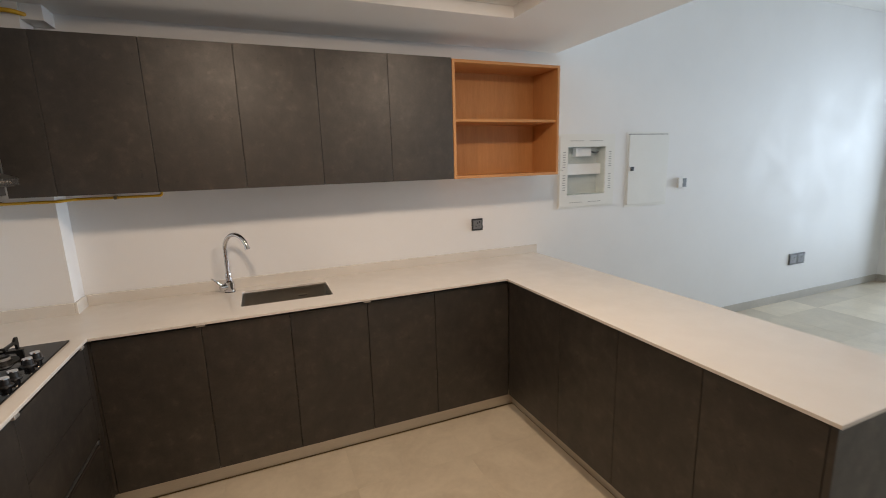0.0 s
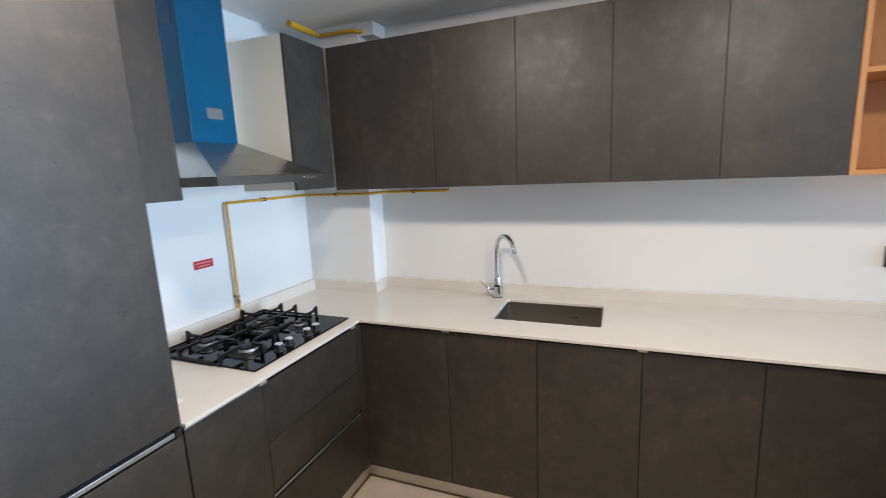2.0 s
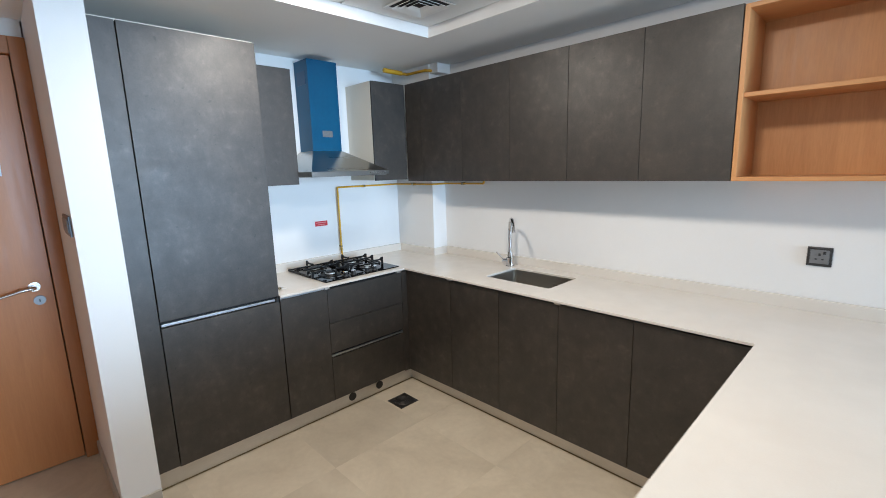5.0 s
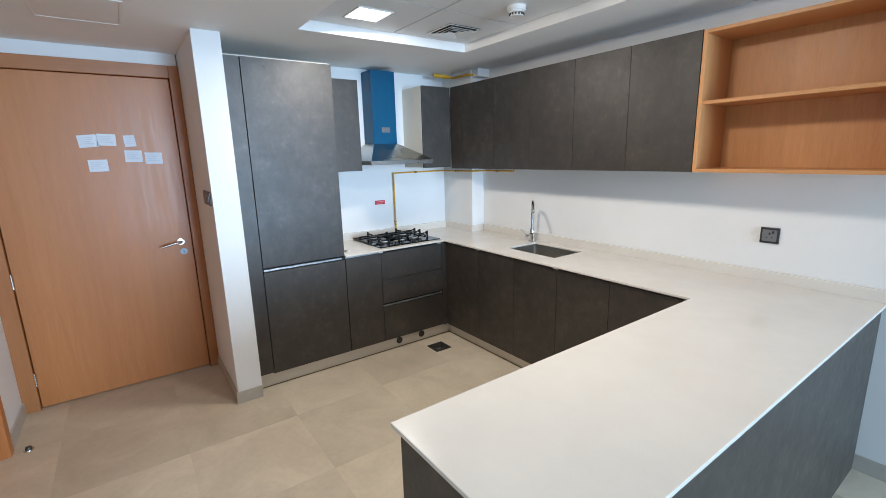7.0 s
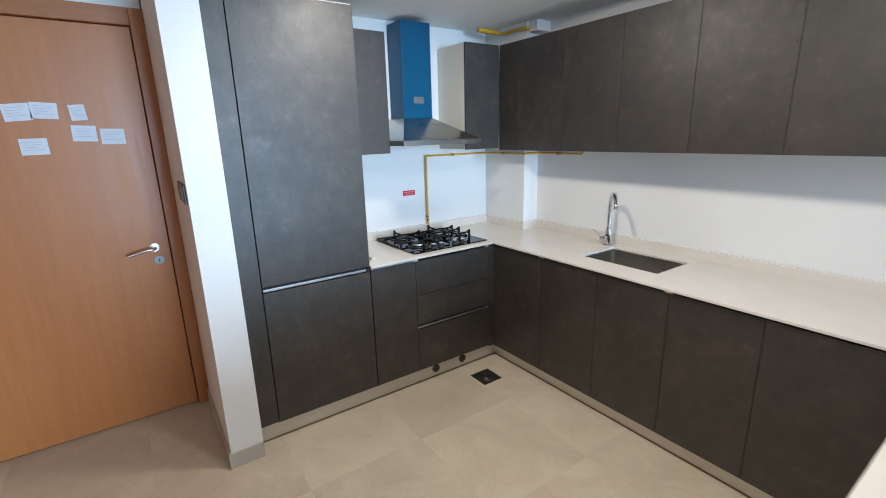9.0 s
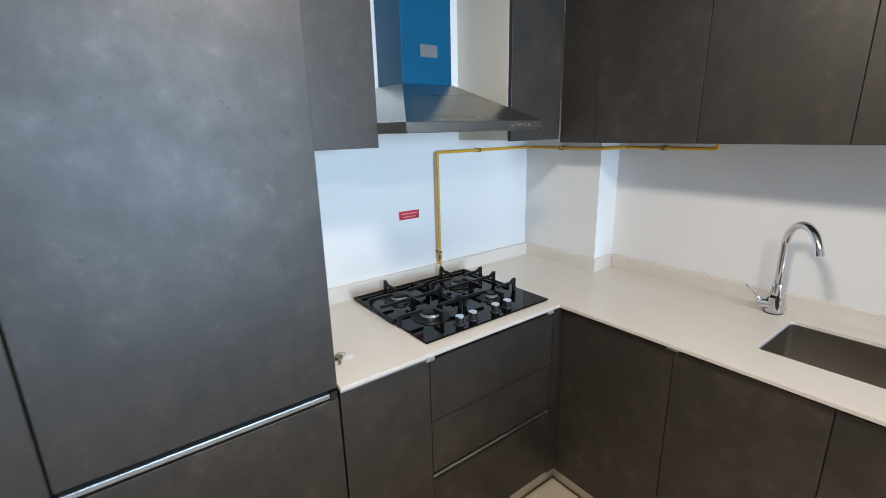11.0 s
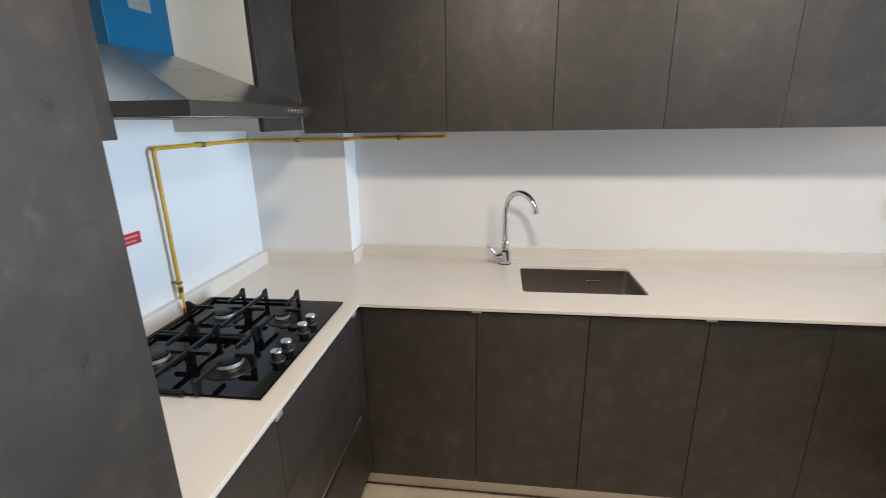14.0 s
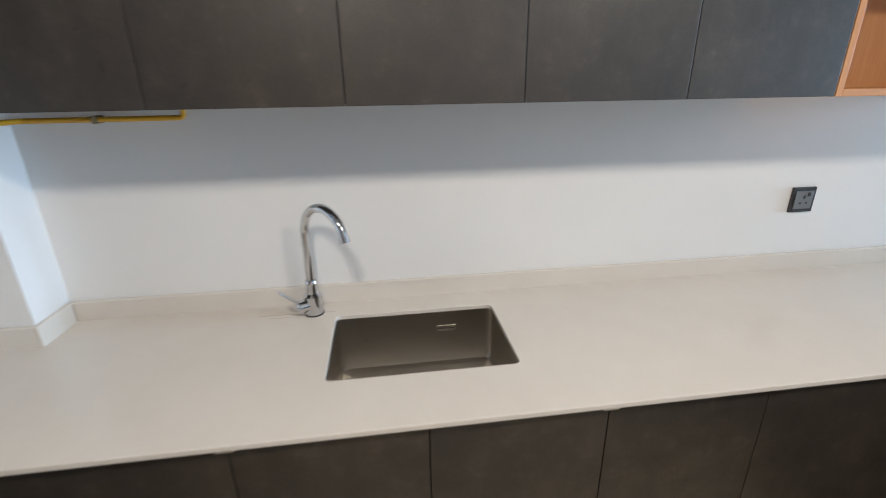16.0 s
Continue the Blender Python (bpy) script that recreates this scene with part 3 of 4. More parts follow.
def base_door(t, axis, at, a, b, z0=DZ0, z1=DZ1, out=1, name="door", mat=None):
    """A front panel 18 mm thick whose face lies at 'at', spanning a..b along the run."""
    lo, hi = (at - 0.018, at) if out > 0 else (at, at + 0.018)
    r = (lo, hi, a + GAP, b - GAP, z0, z1) if axis == "x" else (a + GAP, b - GAP, lo, hi, z0, z1)
    return part(name, boxes(r, bevel=0.0012), mat or LAMINATE, t)


def carcass(t, material, *rows):
    """Side, side, then bottom, back or top panels of a cabinet."""
    for k, r in enumerate(rows):
        part("side_panel" if k < 2 else "inner_panel", boxes(r), material, t)


def sink_run(a, b, label, clip=True):
    t = thing("base_cabinet", ((a + b) / 2, (FRONT_Y + NORTH) / 2, 0), label, "cabinet", "base cabinets")
    carcass(t, LAMINATE, (a, a + 0.016, FRONT_Y + 0.02, NORTH - 0.02, 0.10, 0.68), (b - 0.016, b, FRONT_Y + 0.02, NORTH - 0.02, 0.10, 0.68), (a + 0.016, b - 0.016, FRONT_Y + 0.02, NORTH - 0.02, 0.10, 0.118), (a + 0.016, b - 0.016, NORTH - 0.03, NORTH - 0.02, 0.118, 0.68))
    part("grip_channel", boxes((a, b, FRONT_Y + 0.022, FRONT_Y + 0.04, DZ1 - 0.03, TOP - THICK)), DARK, t)
    base_door(t, "y", FRONT_Y, a, b, out=-1)
    if clip:
        part("end_cap", boxes((b - 0.02, b + 0.018, FRONT_Y - 0.012, FRONT_Y + 0.016, TOP - THICK - 0.011, TOP - THICK - 0.0005), bevel=0.002), KICK, t, "small pale channel end cap")


DX = [-0.838, -0.397, 0.010, 0.415, 0.815, 1.3155]
for a, b, c in zip(DX, DX[1:], (True, False, True, False, False)):
    sink_run(a, b, "dark concrete-look base cabinet under the sink worktop", c)


def peninsula_unit(a, b):
    t = thing("base_cabinet", (1.60, (a + b) / 2, 0), "dark concrete-look base cabinet of the peninsula", "cabinet", "base cabinets")
    carcass(t, LAMINATE, (1.335, 1.86, a, a + 0.016, 0.10, DZ1 - 0.03), (1.335, 1.86, b - 0.016, b, 0.10, DZ1 - 0.03), (1.335, 1.86, a + 0.016, b - 0.016, 0.10, 0.118))
    part("grip_channel", boxes((1.338, 1.356, a, b, DZ1 - 0.03, TOP - THICK)), DARK, t)
    base_door(t, "x", 1.316, a, b, out=-1)


PY = [0.768, 1.150, 1.556, 1.962, 2.476]
for a, b in zip(PY, PY[1:]):
    peninsula_unit(a, b)
t = thing("peninsula_panels", (1.6, 0.76, 0), "dark concrete-look cladding panels of the peninsula", "cabinet")
part("back_panel", boxes((1.867, 1.887, 0.768, NORTH, 0, TOP - THICK), bevel=0.001), LAMINATE, t)
part("end_panel", boxes((1.316, 1.887, 0.748, 0.767, 0, TOP - THICK), bevel=0.001), LAMINATE, t)

# kick boards
KX, KY = -0.893, 2.528
for nm, r in (("hob", (KX - 0.015, KX, 0.810, KY, 0.004, 0.112)), ("sink", (KX, 1.372, KY, KY + 0.015, 0.004, 0.102)), ("pen", (1.372, 1.387, 0.768, KY + 0.015, 0.004, 0.102))):
    k = thing("kick_board", ((r[0] + r[1]) / 2, (r[2] + r[3]) / 2, 0), "satin aluminium kick board under the cabinets", "kick board", "kick boards")
    part("board", boxes(r), KICK, k)
    part("seal", boxes((r[0] + (0 if nm != "hob" else 0.013), r[1] + (0.004 if nm == "hob" else 0) - (0.013 if nm == "pen" else 0), r[2] - (0.003 if nm == "sink" else 0), r[3] - (0.012 if nm == "sink" else 0), 0.0005, 0.006)), BRONZE, k)
    if nm == "hob":
        for hy in (1.985, 2.215):
            bm = disc(bmesh.new(), (KX + 0.0005, hy, 0.060), 0.029, 0.029, 0.004, "X")
            part("vent_hole", bm, BLACK, k, "round black ventilation cap")

# hob run: filler, fridge housing, narrow unit, drawers
T0, TA, TB, TTOP = 0.805, 0.914, 1.518, 2.283
t = thing("tall_cabinet", (-1.15, (TA + TB) / 2, 0), "tall dark concrete-look fridge cabinet with two doors and filler", "cabinet")
carcass(t, LAMINATE, (-1.45, FRONT_X - 0.022, TA, TA + 0.016, 0.10, TTOP), (-1.45, FRONT_X - 0.022, TB - 0.016, TB, 0.10, TTOP), (-1.45, FRONT_X - 0.022, TA + 0.016, TB - 0.016, TTOP - 0.016, TTOP), (-1.45, FRONT_X - 0.022, TA + 0.016, TB - 0.016, 0.10, 0.118))
part("filler_panel", boxes((-1.45, FRONT_X, T0, TA - 0.004, 0.118, TTOP), bevel=0.001), LAMINATE, t)
part("top_trim", boxes((-1.45, FRONT_X - 0.03, T0, TB, TTOP + 0.001, TTOP + 0.012)), CREAM, t)
base_door(t, "x", FRONT_X, TA, TB, 0.900, TTOP, name="upper_door")
base_door(t, "x", FRONT_X, TA, TB, 0.118, 0.866, name="lower_door")
part("grip_rail", boxes((FRONT_X - 0.02, FRONT_X - 0.001, TA + 0.004, TB - 0.024, 0.873, 0.887), bevel=0.002), RAIL, t, "satin aluminium grip rail")
part("grip_recess", boxes((FRONT_X - 0.03, FRONT_X - 0.021, TA, TB, 0.866, 0.900)), DARK, t)
part("rail_end", boxes((FRONT_X - 0.018, FRONT_X + 0.001, TB - 0.022, TB - 0.004, 0.868, 0.890)), BLACK, t, "black rail end cap")

N1, N2 = 1.828, 2.432
t = thing("base_cabinet", (-1.15, (TB + N1) / 2, 0), "narrow dark base cabinet beside the drawers", "cabinet", "base cabinets")
carcass(t, LAMINATE, (-1.45, FRONT_X - 0.022, TB + 0.003, TB + 0.019, 0.10, 0.83), (-1.45, FRONT_X - 0.022, N1 - 0.016, N1, 0.10, 0.83), (-1.45, FRONT_X - 0.022, TB + 0.019, N1 - 0.016, 0.10, 0.118))
base_door(t, "x", FRONT_X, TB + 0.003, N1, 0.116)
part("grip_rail", boxes((FRONT_X - 0.016, FRONT_X - 0.001, TB + 0.006, N1 - 0.004, 0.8735, 0.8835), bevel=0.002), RAIL, t, "satin aluminium grip rail")
t = thing("drawer_cabinet", (-1.15, (N1 + N2) / 2, 0), "dark drawer cabinet under the hob with aluminium grip", "cabinet")
carcass(t, LAMINATE, (-1.45, FRONT_X - 0.022, N1 + 0.001, N1 + 0.017, 0.10, 0.83), (-1.45, FRONT_X - 0.022, N2 - 0.016, N2, 0.10, 0.83), (-1.45, FRONT_X - 0.022, N1 + 0.017, N2 - 0.016, 0.10, 0.118))
base_door(t, "x", FRONT_X, N1, N2, 0.114, 0.405, name="drawer")
base_door(t, "x", FRONT_X, N1, N2, 0.440, 0.640, name="drawer")
base_door(t, "x", FRONT_X, N1, N2, 0.643, 0.870, name="drawer_front")
part("grip_rail", boxes((FRONT_X - 0.019, FRONT_X - 0.007, N1 + 0.006, N2 - 0.006, 0.412, 0.424), bevel=0.002), RAIL, t, "satin aluminium grip rail")
part("rail_end", boxes((FRONT_X - 0.016, FRONT_X - 0.003, N2 - 0.016, N2 - 0.004, 0.410, 0.428)), RAIL, t, "bright rail end")
part("grip_channel", boxes((FRONT_X - 0.04, FRONT_X - 0.022, TB + 0.005, N2 + 0.006, 0.832, TOP - THICK), (FRONT_X - 0.035, FRONT_X - 0.02, N1, N2, 0.405, 0.440)), DARK, t)
for cy in (N1 - 0.004, N2 - 0.03):
    part("end_cap", boxes((FRONT_X - 0.016, FRONT_X + 0.012, cy - 0.014, cy + 0.018, TOP - THICK - 0.012, TOP - THICK - 0.0005), bevel=0.002), KICK, t, "small pale channel end cap")
t = thing("corner_filler", (FRONT_X, N2, 0), "dark concrete-look filler strips in the cabinet corner", "cabinet")
part("strip", boxes((FRONT_X - 0.018, FRONT_X, N2 + 0.001, FRONT_Y + 0.018, DZ0, DZ1)), LAMINATE, t)
part("strip", boxes((FRONT_X, DX[0] - 0.001, FRONT_Y + 0.001, FRONT_Y + 0.018, DZ0, DZ1)), LAMINATE, t)

# ---- wall cabinets ----
UF, UB, UT = 2.768, 1.513, 2.243
UX = [-1.125, -0.945, -0.535, -0.127, 0.278, 0.684, 1.088]


def wall_unit(a, b):
    t = thing("wall_cabinet", ((a + b) / 2, (UF + NORTH) / 2, UB), "dark concrete-look handleless wall cabinet", "cabinet", "wall cabinets over the sink")
    back = NORTH if a > -1.0 else 2.925
    carcass(t, LAMINATE, (a, a + 0.016, UF + 0.02, back, UB + 0.004, UT), (b - 0.016, b, UF + 0.02, back, UB + 0.004, UT), (a + 0.016, b - 0.016, UF + 0.02, back, UB + 0.004, UB + 0.02), (a + 0.016, b - 0.016, UF + 0.02, back, UT - 0.016, UT))
    part("door", boxes((a + GAP * 0.8, b - GAP * 0.8, UF, UF + 0.018, UB, UT), bevel=0.0012), LAMINATE, t)


for a, b in zip(UX, UX[1:]):
    wall_unit(a, b)
HF, UB2 = -1.128, 1.528
for a, b, lab in ((1.560, 1.846, "narrow dark wall cabinet beside the tall cabinet"), (2.458, 2.766, "dark wall cabinet with a cream side beside the hood")):
    t = thing("wall_cabinet", ((HF + WEST) / 2, (a + b) / 2, UB2), lab, "cabinet", "wall cabinets beside the hood")
    e = 2.766 if b > 2.5 else b
    carcass(t, CREAM, (WEST, HF - 0.02, a, a + 0.016, UB2 - 0.002 + 0.006, UT), (WEST, HF - 0.02, e - 0.016, e, UB2 - 0.002 + 0.006, UT), (WEST, HF - 0.02, a + 0.016, e - 0.016, UB2 - 0.002 + 0.006, UB2 - 0.002 + 0.022), (WEST, HF - 0.02, a + 0.016, e - 0.016, UT - 0.016, UT))
    part("door", boxes((HF - 0.018, HF, a + GAP, e - GAP, UB2 - 0.002 + 0.002, UT), bevel=0.0012), LAMINATE, t)

# open beech shelf
S0, S1, SB, ST = 1.091, 1.893, 1.512, 2.238
t = thing("open_shelf_unit", ((S0 + S1) / 2, (UF + NORTH) / 2, SB), "open orange beech shelf unit with one shelf, empty", "shelf")
w = 0.018
part("side", boxes((S0, S0 + w, UF, NORTH, SB, ST), bevel=0.001), BEECH, t)
part("side", boxes((S1 - w, S1, UF, NORTH, SB, ST), bevel=0.001), BEECH, t)
part("bottom", boxes((S0 + w, S1 - w, UF, NORTH, SB, SB + w), bevel=0.001), BEECH_X, t)
part("top", boxes((S0 + w, S1 - w, UF, NORTH, ST - w, ST), bevel=0.001), BEECH_X, t)
part("shelf", boxes((S0 + w, S1 - w, UF + 0.012, NORTH - 0.009, 1.868, 1.868 + w), bevel=0.001), BEECH_X, t)
part("back", boxes((S0 + w, S1 - w, NORTH - 0.008, NORTH - 0.001, SB + w, ST - w)), BEECH, t)

# ---- cooker hood ----
HY0, HY1, HX, HZ0, HZ1 = 1.842, 2.442, -0.950, 1.578, 1.606
CHX, CHY0, CHY1, CHZ = -1.280, 2.045, 2.275, 1.750
t = thing("cooker_hood", (-1.2, 2.15, HZ0), "pyramid steel cooker hood, chimney still in blue film", "cooker hood")
bm = bmesh.new()
lo = [bm.verts.new(p) for p in ((WEST, HY0, HZ1), (HX, HY0, HZ1), (HX, HY1, HZ1), (WEST, HY1, HZ1))]
hi = [bm.verts.new(p) for p in ((WEST, CHY0 - 0.004, CHZ), (CHX + 0.004, CHY0 - 0.004, CHZ), (CHX + 0.004, CHY1 + 0.004, CHZ), (WEST, CHY1 + 0.004, CHZ))]
bm.faces.new(hi)
for k in range(4):
    bm.faces.new((lo[k], lo[(k + 1) % 4], hi[(k + 1) % 4], hi[k]))
bm.faces.new(lo[::-1])
part("canopy", bm, HOOD_STEEL, t)
part("rim", boxes((WEST, HX, HY0, HY1, HZ0, HZ1 - 0.0005)), HOOD_STEEL, t)
part("underside", boxes((WEST, HX - 0.012, HY0 + 0.012, HY1 - 0.012, HZ0 - 0.004, HZ0 - 0.0005)), HOOD_STEEL, t)
for fy in (HY0 + 0.04, 2.15):
    f = part("filter", boxes((-1.42, -1.03, fy, fy + 0.25, HZ0 - 0.0045, HZ0 - 0.004)), STEEL, t, "ribbed steel grease filter")
    for k in range(9):
        part("slat", boxes((-1.41, -1.04, fy + 0.014 + k * 0.027, fy + 0.022 + k * 0.027, HZ0 - 0.006, HZ0 - 0.0045)), STEEL, f)
for k in range(5):
    part("button", disc(bmesh.new(), (HX, 2.285 + 0.022 * k, 1.592), 0.005, 0.0045, 0.004, "X", 14), NICKEL, t)
for r in ((-1.30, -1.285, HY0 + 0.002, HY0 + 0.05, HZ0 - 0.006, HZ0), (-1.2, -1.19, HY0 + 0.1, HY0 + 0.13, HZ0 - 0.005, HZ0 + 0.001)):
    part("film_scrap", boxes(r), FILM, t, "torn blue film")
part("chimney", boxes((WEST, CHX, CHY0, CHY1, CHZ, LOW - 0.03), bevel=0.0015), FILM, t, "chimney covered in blue protective film")
part("vent_slot", boxes((CHX - 0.15, CHX - 0.03, CHY0 - 0.002, CHY0 + 0.002, 2.20, 2.29)), plain("dark_blue_slot", (0.0, 0.05, 0.13), 0.4), t)
part("sticker", boxes((CHX, CHX + 0.0015, 2.128, 2.207, 1.848, 1.892)), GREY_LABEL, t, "small grey sticker")
part("screw", disc(bmesh.new(), (-1.33, CHY1, 2.27), 0.006, 0.006, 0.012, "Y", 10), BLACK, t)

# ---- hob ----
GX0, GX1, GY0, GY1, GZ = -1.434, -0.898, 1.850, 2.457, TOP + 0.0005
t = thing("gas_hob", (-1.16, 2.15, TOP), "four-burner black glass gas hob with cast-iron supports", "hob")
part("glass", boxes((GX0, GX1, GY0, GY1, GZ, GZ + 0.007), bevel=0.002), BLACK_GLASS, t)
GT = GZ + 0.007
for bx, by, rp, r in ((-1.285, 1.985, 0.062, 0.035), (-1.062, 1.985, 0.074, 0.038), (-1.262, 2.285, 0.064, 0.035), (-1.052, 2.285, 0.054, 0.023)):
    b = part("burner", disc(disc(bmesh.new(), (bx, by, GT), rp, rp - 0.003, 0.0035, n=40), (bx, by, GT + 0.0035), r * 1.25, r * 1.1, 0.006, n=32), IRON, t, smooth=True)
    part("ring", disc(bmesh.new(), (bx, by, GT + 0.0095), r, r * 0.98, 0.010, n=32), ALU, b, "bright aluminium burner ring", True)
    part("cap", disc(disc(bmesh.new(), (bx, by, GT + 0.0195), r * 0.97, r * 0.97, 0.004, n=32), (bx, by, GT + 0.0235), r * 0.97, r * 0.8, 0.003, n=32), IRON, b, smooth=True)
for ky_ in (2.030, 2.092, 2.205, 2.268):
    kn = part("knob", disc(disc(bmesh.new(), (-0.945, ky_, GT), 0.024, 0.022, 0.005), (-0.945, ky_, GT + 0.005), 0.0160, 0.0150, 0.021), BLACK, t, smooth=True)
    part("knob_cap", disc(bmesh.new(), (-0.945, ky_, GT + 0.026), 0.0168, 0.0156, 0.0035), CHROME, kn, "chrome knob cap", True)


def pan_support(c):
    """Cast-iron support of two burners: a low frame, and raised fingers that end in upright fins."""
    x0, x1, a, b = -1.405, -0.985, c - 0.146, c + 0.146
    h0, h1, hw = GT + 0.004, GT + 0.013, 0.005
    bm = bmesh.new()
    for r in ((x0, x0 + 2 * hw, a, b, h0, h1), (x0 + 2 * hw, x1 - 0.11, a, a + 2 * hw, h0, h1), (x0 + 2 * hw, x1 - 0.11, b - 2 * hw, b, h0, h1)):
        box(bm, *r, bevel=0.002, seg=1)
    for fx in (x0 + 0.006, x1 - 0.116):
        for fy in (a + 0.006, b - 0.006):
            box(bm, fx - 0.006, fx + 0.006, fy - 0.006, fy + 0.006, GT, h0)
    part("pan_support", bm, IRON, t)
    top = GT + 0.042

    def finger(p, q, fin):
        d = Vector((q[0] - p[0], q[1] - p[1], 0)).normalized()
        n = Vector((-d.y, d.x, 0)) * 0.0045
        L = (Vector(q) - Vector(p)).length
        prof = [(0, 0.0), (0, top - GT + (0.012 if fin else 0)), (0.012, top - GT + (0.012 if fin else 0)), (0.03, top - GT), (L - 0.004, top - GT), (L, top - GT - 0.005), (L, top - GT - 0.011), (0.026, top - GT - 0.011), (0.016, top - GT - 0.018), (0.012, 0.0)]
        m = bmesh.new()
        s = [[m.verts.new(Vector((p[0], p[1], GT)) + d * u + Vector((0, 0, v)) + n * k) for u, v in prof] for k in (1, -1)]
        m.faces.new(s[0])
        m.faces.new(s[1][::-1])
        for i in range(len(prof)):
            j = (i + 1) % len(prof)
            m.faces.new((s[0][i], s[0][j], s[1][j], s[1][i]))
        bmesh.ops.recalc_face_normals(m, faces=m.faces)
        part("finger", m, IRON, t)

    for fx in (-1.275, -1.060):
        finger((fx, b - 0.002), (fx, b - 0.108), True)
        finger((fx, a + 0.002), (fx, a + 0.108), False)
    finger((-1.185, b - 0.002), (-1.185, a + 0.004), True)
    finger((x0, c), (x0 + 0.10, c), True)
    finger((-1.180, c), (-1.235, c), False)
    finger((-1.180, c), (-1.115, c), False)
    finger((x1, c), (x1 - 0.055, c), False)


pan_support(1.985)
pan_support(2.285)

# ---- gas pipe ----
PZ, PX = 1.483, -1.440
t = thing("gas_pipe", (PX, 2.312, TOP), "yellow painted gas pipe clipped to the walls", "pipe")
run = bends([(PX, 2.312, TOP + 0.001), (PX, 2.312, PZ), (PX, 2.898, PZ), (-0.985, 2.898, PZ), (-0.97, 3.045, PZ), (-0.573, 3.045, PZ), (-0.573, 3.045, PZ + 0.03)], 0.014)
part("pipe", tube(bmesh.new(), run, 0.0070, 12), YELLOW, t, smooth=True)
part("coupling", tube(bmesh.new(), [(PX, 2.312, 0.985), (PX, 2.312, 1.005)], 0.0105, 8), BRASS, t, "brass coupling")
part("coupling", tube(bmesh.new(), [(PX, 2.312, TOP + 0.001), (PX, 2.312, TOP + 0.03)], 0.012, 8), YELLOW, t)
for p, q in (((WEST, 2.56, PZ), (PX + 0.012, 2.56, PZ)), ((-1.22, 2.925, PZ), (-1.22, 2.885, PZ)), ((-0.79, NORTH, PZ), (-0.79, 3.032, PZ)), ((WEST, 2.312, 1.02), (PX + 0.010, 2.312, 1.02))):
    m = bmesh.new()
    box(m, min(p[0], q[0]) - (0.007 if p[0] == q[0] else 0), max(p[0], q[0]) + (0.007 if p[0] == q[0] else 0), min(p[1], q[1]) - (0.007 if p[1] == q[1] else 0), max(p[1], q[1]) + (0.007 if p[1] == q[1] else 0), PZ - 0.010 if p[2] == PZ else 1.015, PZ + 0.010 if p[2] == PZ else 1.025, bevel=0.002)
    part("clip", m, BRONZE, t, "dark metal pipe clip")
t = thing("gas_pipe", (-1.28, 2.85, 2.35), "yellow gas pipe above the corner wall cabinets", "pipe")
part("pipe", tube(bmesh.new(), bends([(-1.27, 2.70, 2.366), (-1.245, 2.898, 2.352), (-1.03, 2.903, 2.350), (-0.985, 2.95, 2.345), (-0.970, 2.995, 2.345)], 0.02), 0.010, 12), YELLOW, t, smooth=True)
part("valve", tube(bmesh.new(), [(-1.272, 2.69, 2.366), (-1.252, 2.85, 2.357)], 0.017, 12), YELLOW, t, "yellow valve sleeve", True)
solid("pipe_casing", boxes((-1.011, -0.925, 2.935, NORTH, 2.325, LOW), bevel=0.002), PAINT, "small white boxed casing under the ceiling", "casing")

# red warning sticker on the wall
t = thing("warning_sticker", (WEST, 2.165, 1.19), "small red warning sticker on white wall", "sticker")
part("sheet", boxes((WEST, WEST + 0.0012, 2.112, 2.217, 1.196, 1.234)), RED, t)
part("print", boxes((WEST + 0.0012, WEST + 0.002, 2.122, 2.207, 1.219, 1.2245), (WEST + 0.0012, WEST + 0.002, 2.132, 2.197, 1.205, 1.2095)), PINK, t, "pale unreadable print")

# ---- sockets, switches and wall boxes ----


def wall_socket(name, x, z, w, h, label, gang):
    t = thing(name, (x, NORTH, z), label, "socket")
    part("plate", boxes((x - w / 2, x + w / 2, NORTH - 0.009, NORTH, z - h / 2, z + h / 2), bevel=0.002), GUNMETAL, t)
    n = gang
    for k in range(n):
        cx = x + (k - (n - 1) / 2) * w / n
        part("insert", boxes((cx - w / n * 0.38, cx + w / n * 0.38, NORTH - 0.0115, NORTH - 0.009, z - h * 0.36, z + h * 0.36), bevel=0.0008), PLATE_DARK, t)
        part("pin_holes", boxes((cx - 0.004, cx + 0.004, NORTH - 0.012, NORTH - 0.0112, z + 0.004, z + 0.016), (cx - 0.016, cx - 0.008, NORTH - 0.012, NORTH - 0.0112, z - 0.014, z - 0.008), (cx + 0.008, cx + 0.016, NORTH - 0.012, NORTH - 0.0112, z - 0.014, z - 0.008)), BLACK, t)
        part("rocker", boxes((cx + 0.012, cx + 0.022, NORTH - 0.0135, NORTH - 0.0112, z + 0.012, z + 0.026), bevel=0.0006), GUNMETAL, t)


wall_socket("wall_socket", 1.398, 1.160, 0.090, 0.088, "dark gunmetal wall socket above the worktop", 1)
wall_socket("wall_socket", 5.33, 0.468, 0.27, 0.125, "dark double wall socket low on white wall", 2)
t = thing("thermostat", (3.48, NORTH, 1.377), "white thermostat with a dark screen", "thermostat")
part("case", boxes((3.425, 3.525, NORTH - 0.02, NORTH, 1.332, 1.424), bevel=0.003), WHITE_PLASTIC, t)
part("screen", boxes((3.474, 3.519, NORTH - 0.0215, NORTH - 0.02, 1.340, 1.416)), GREY_LABEL, t)

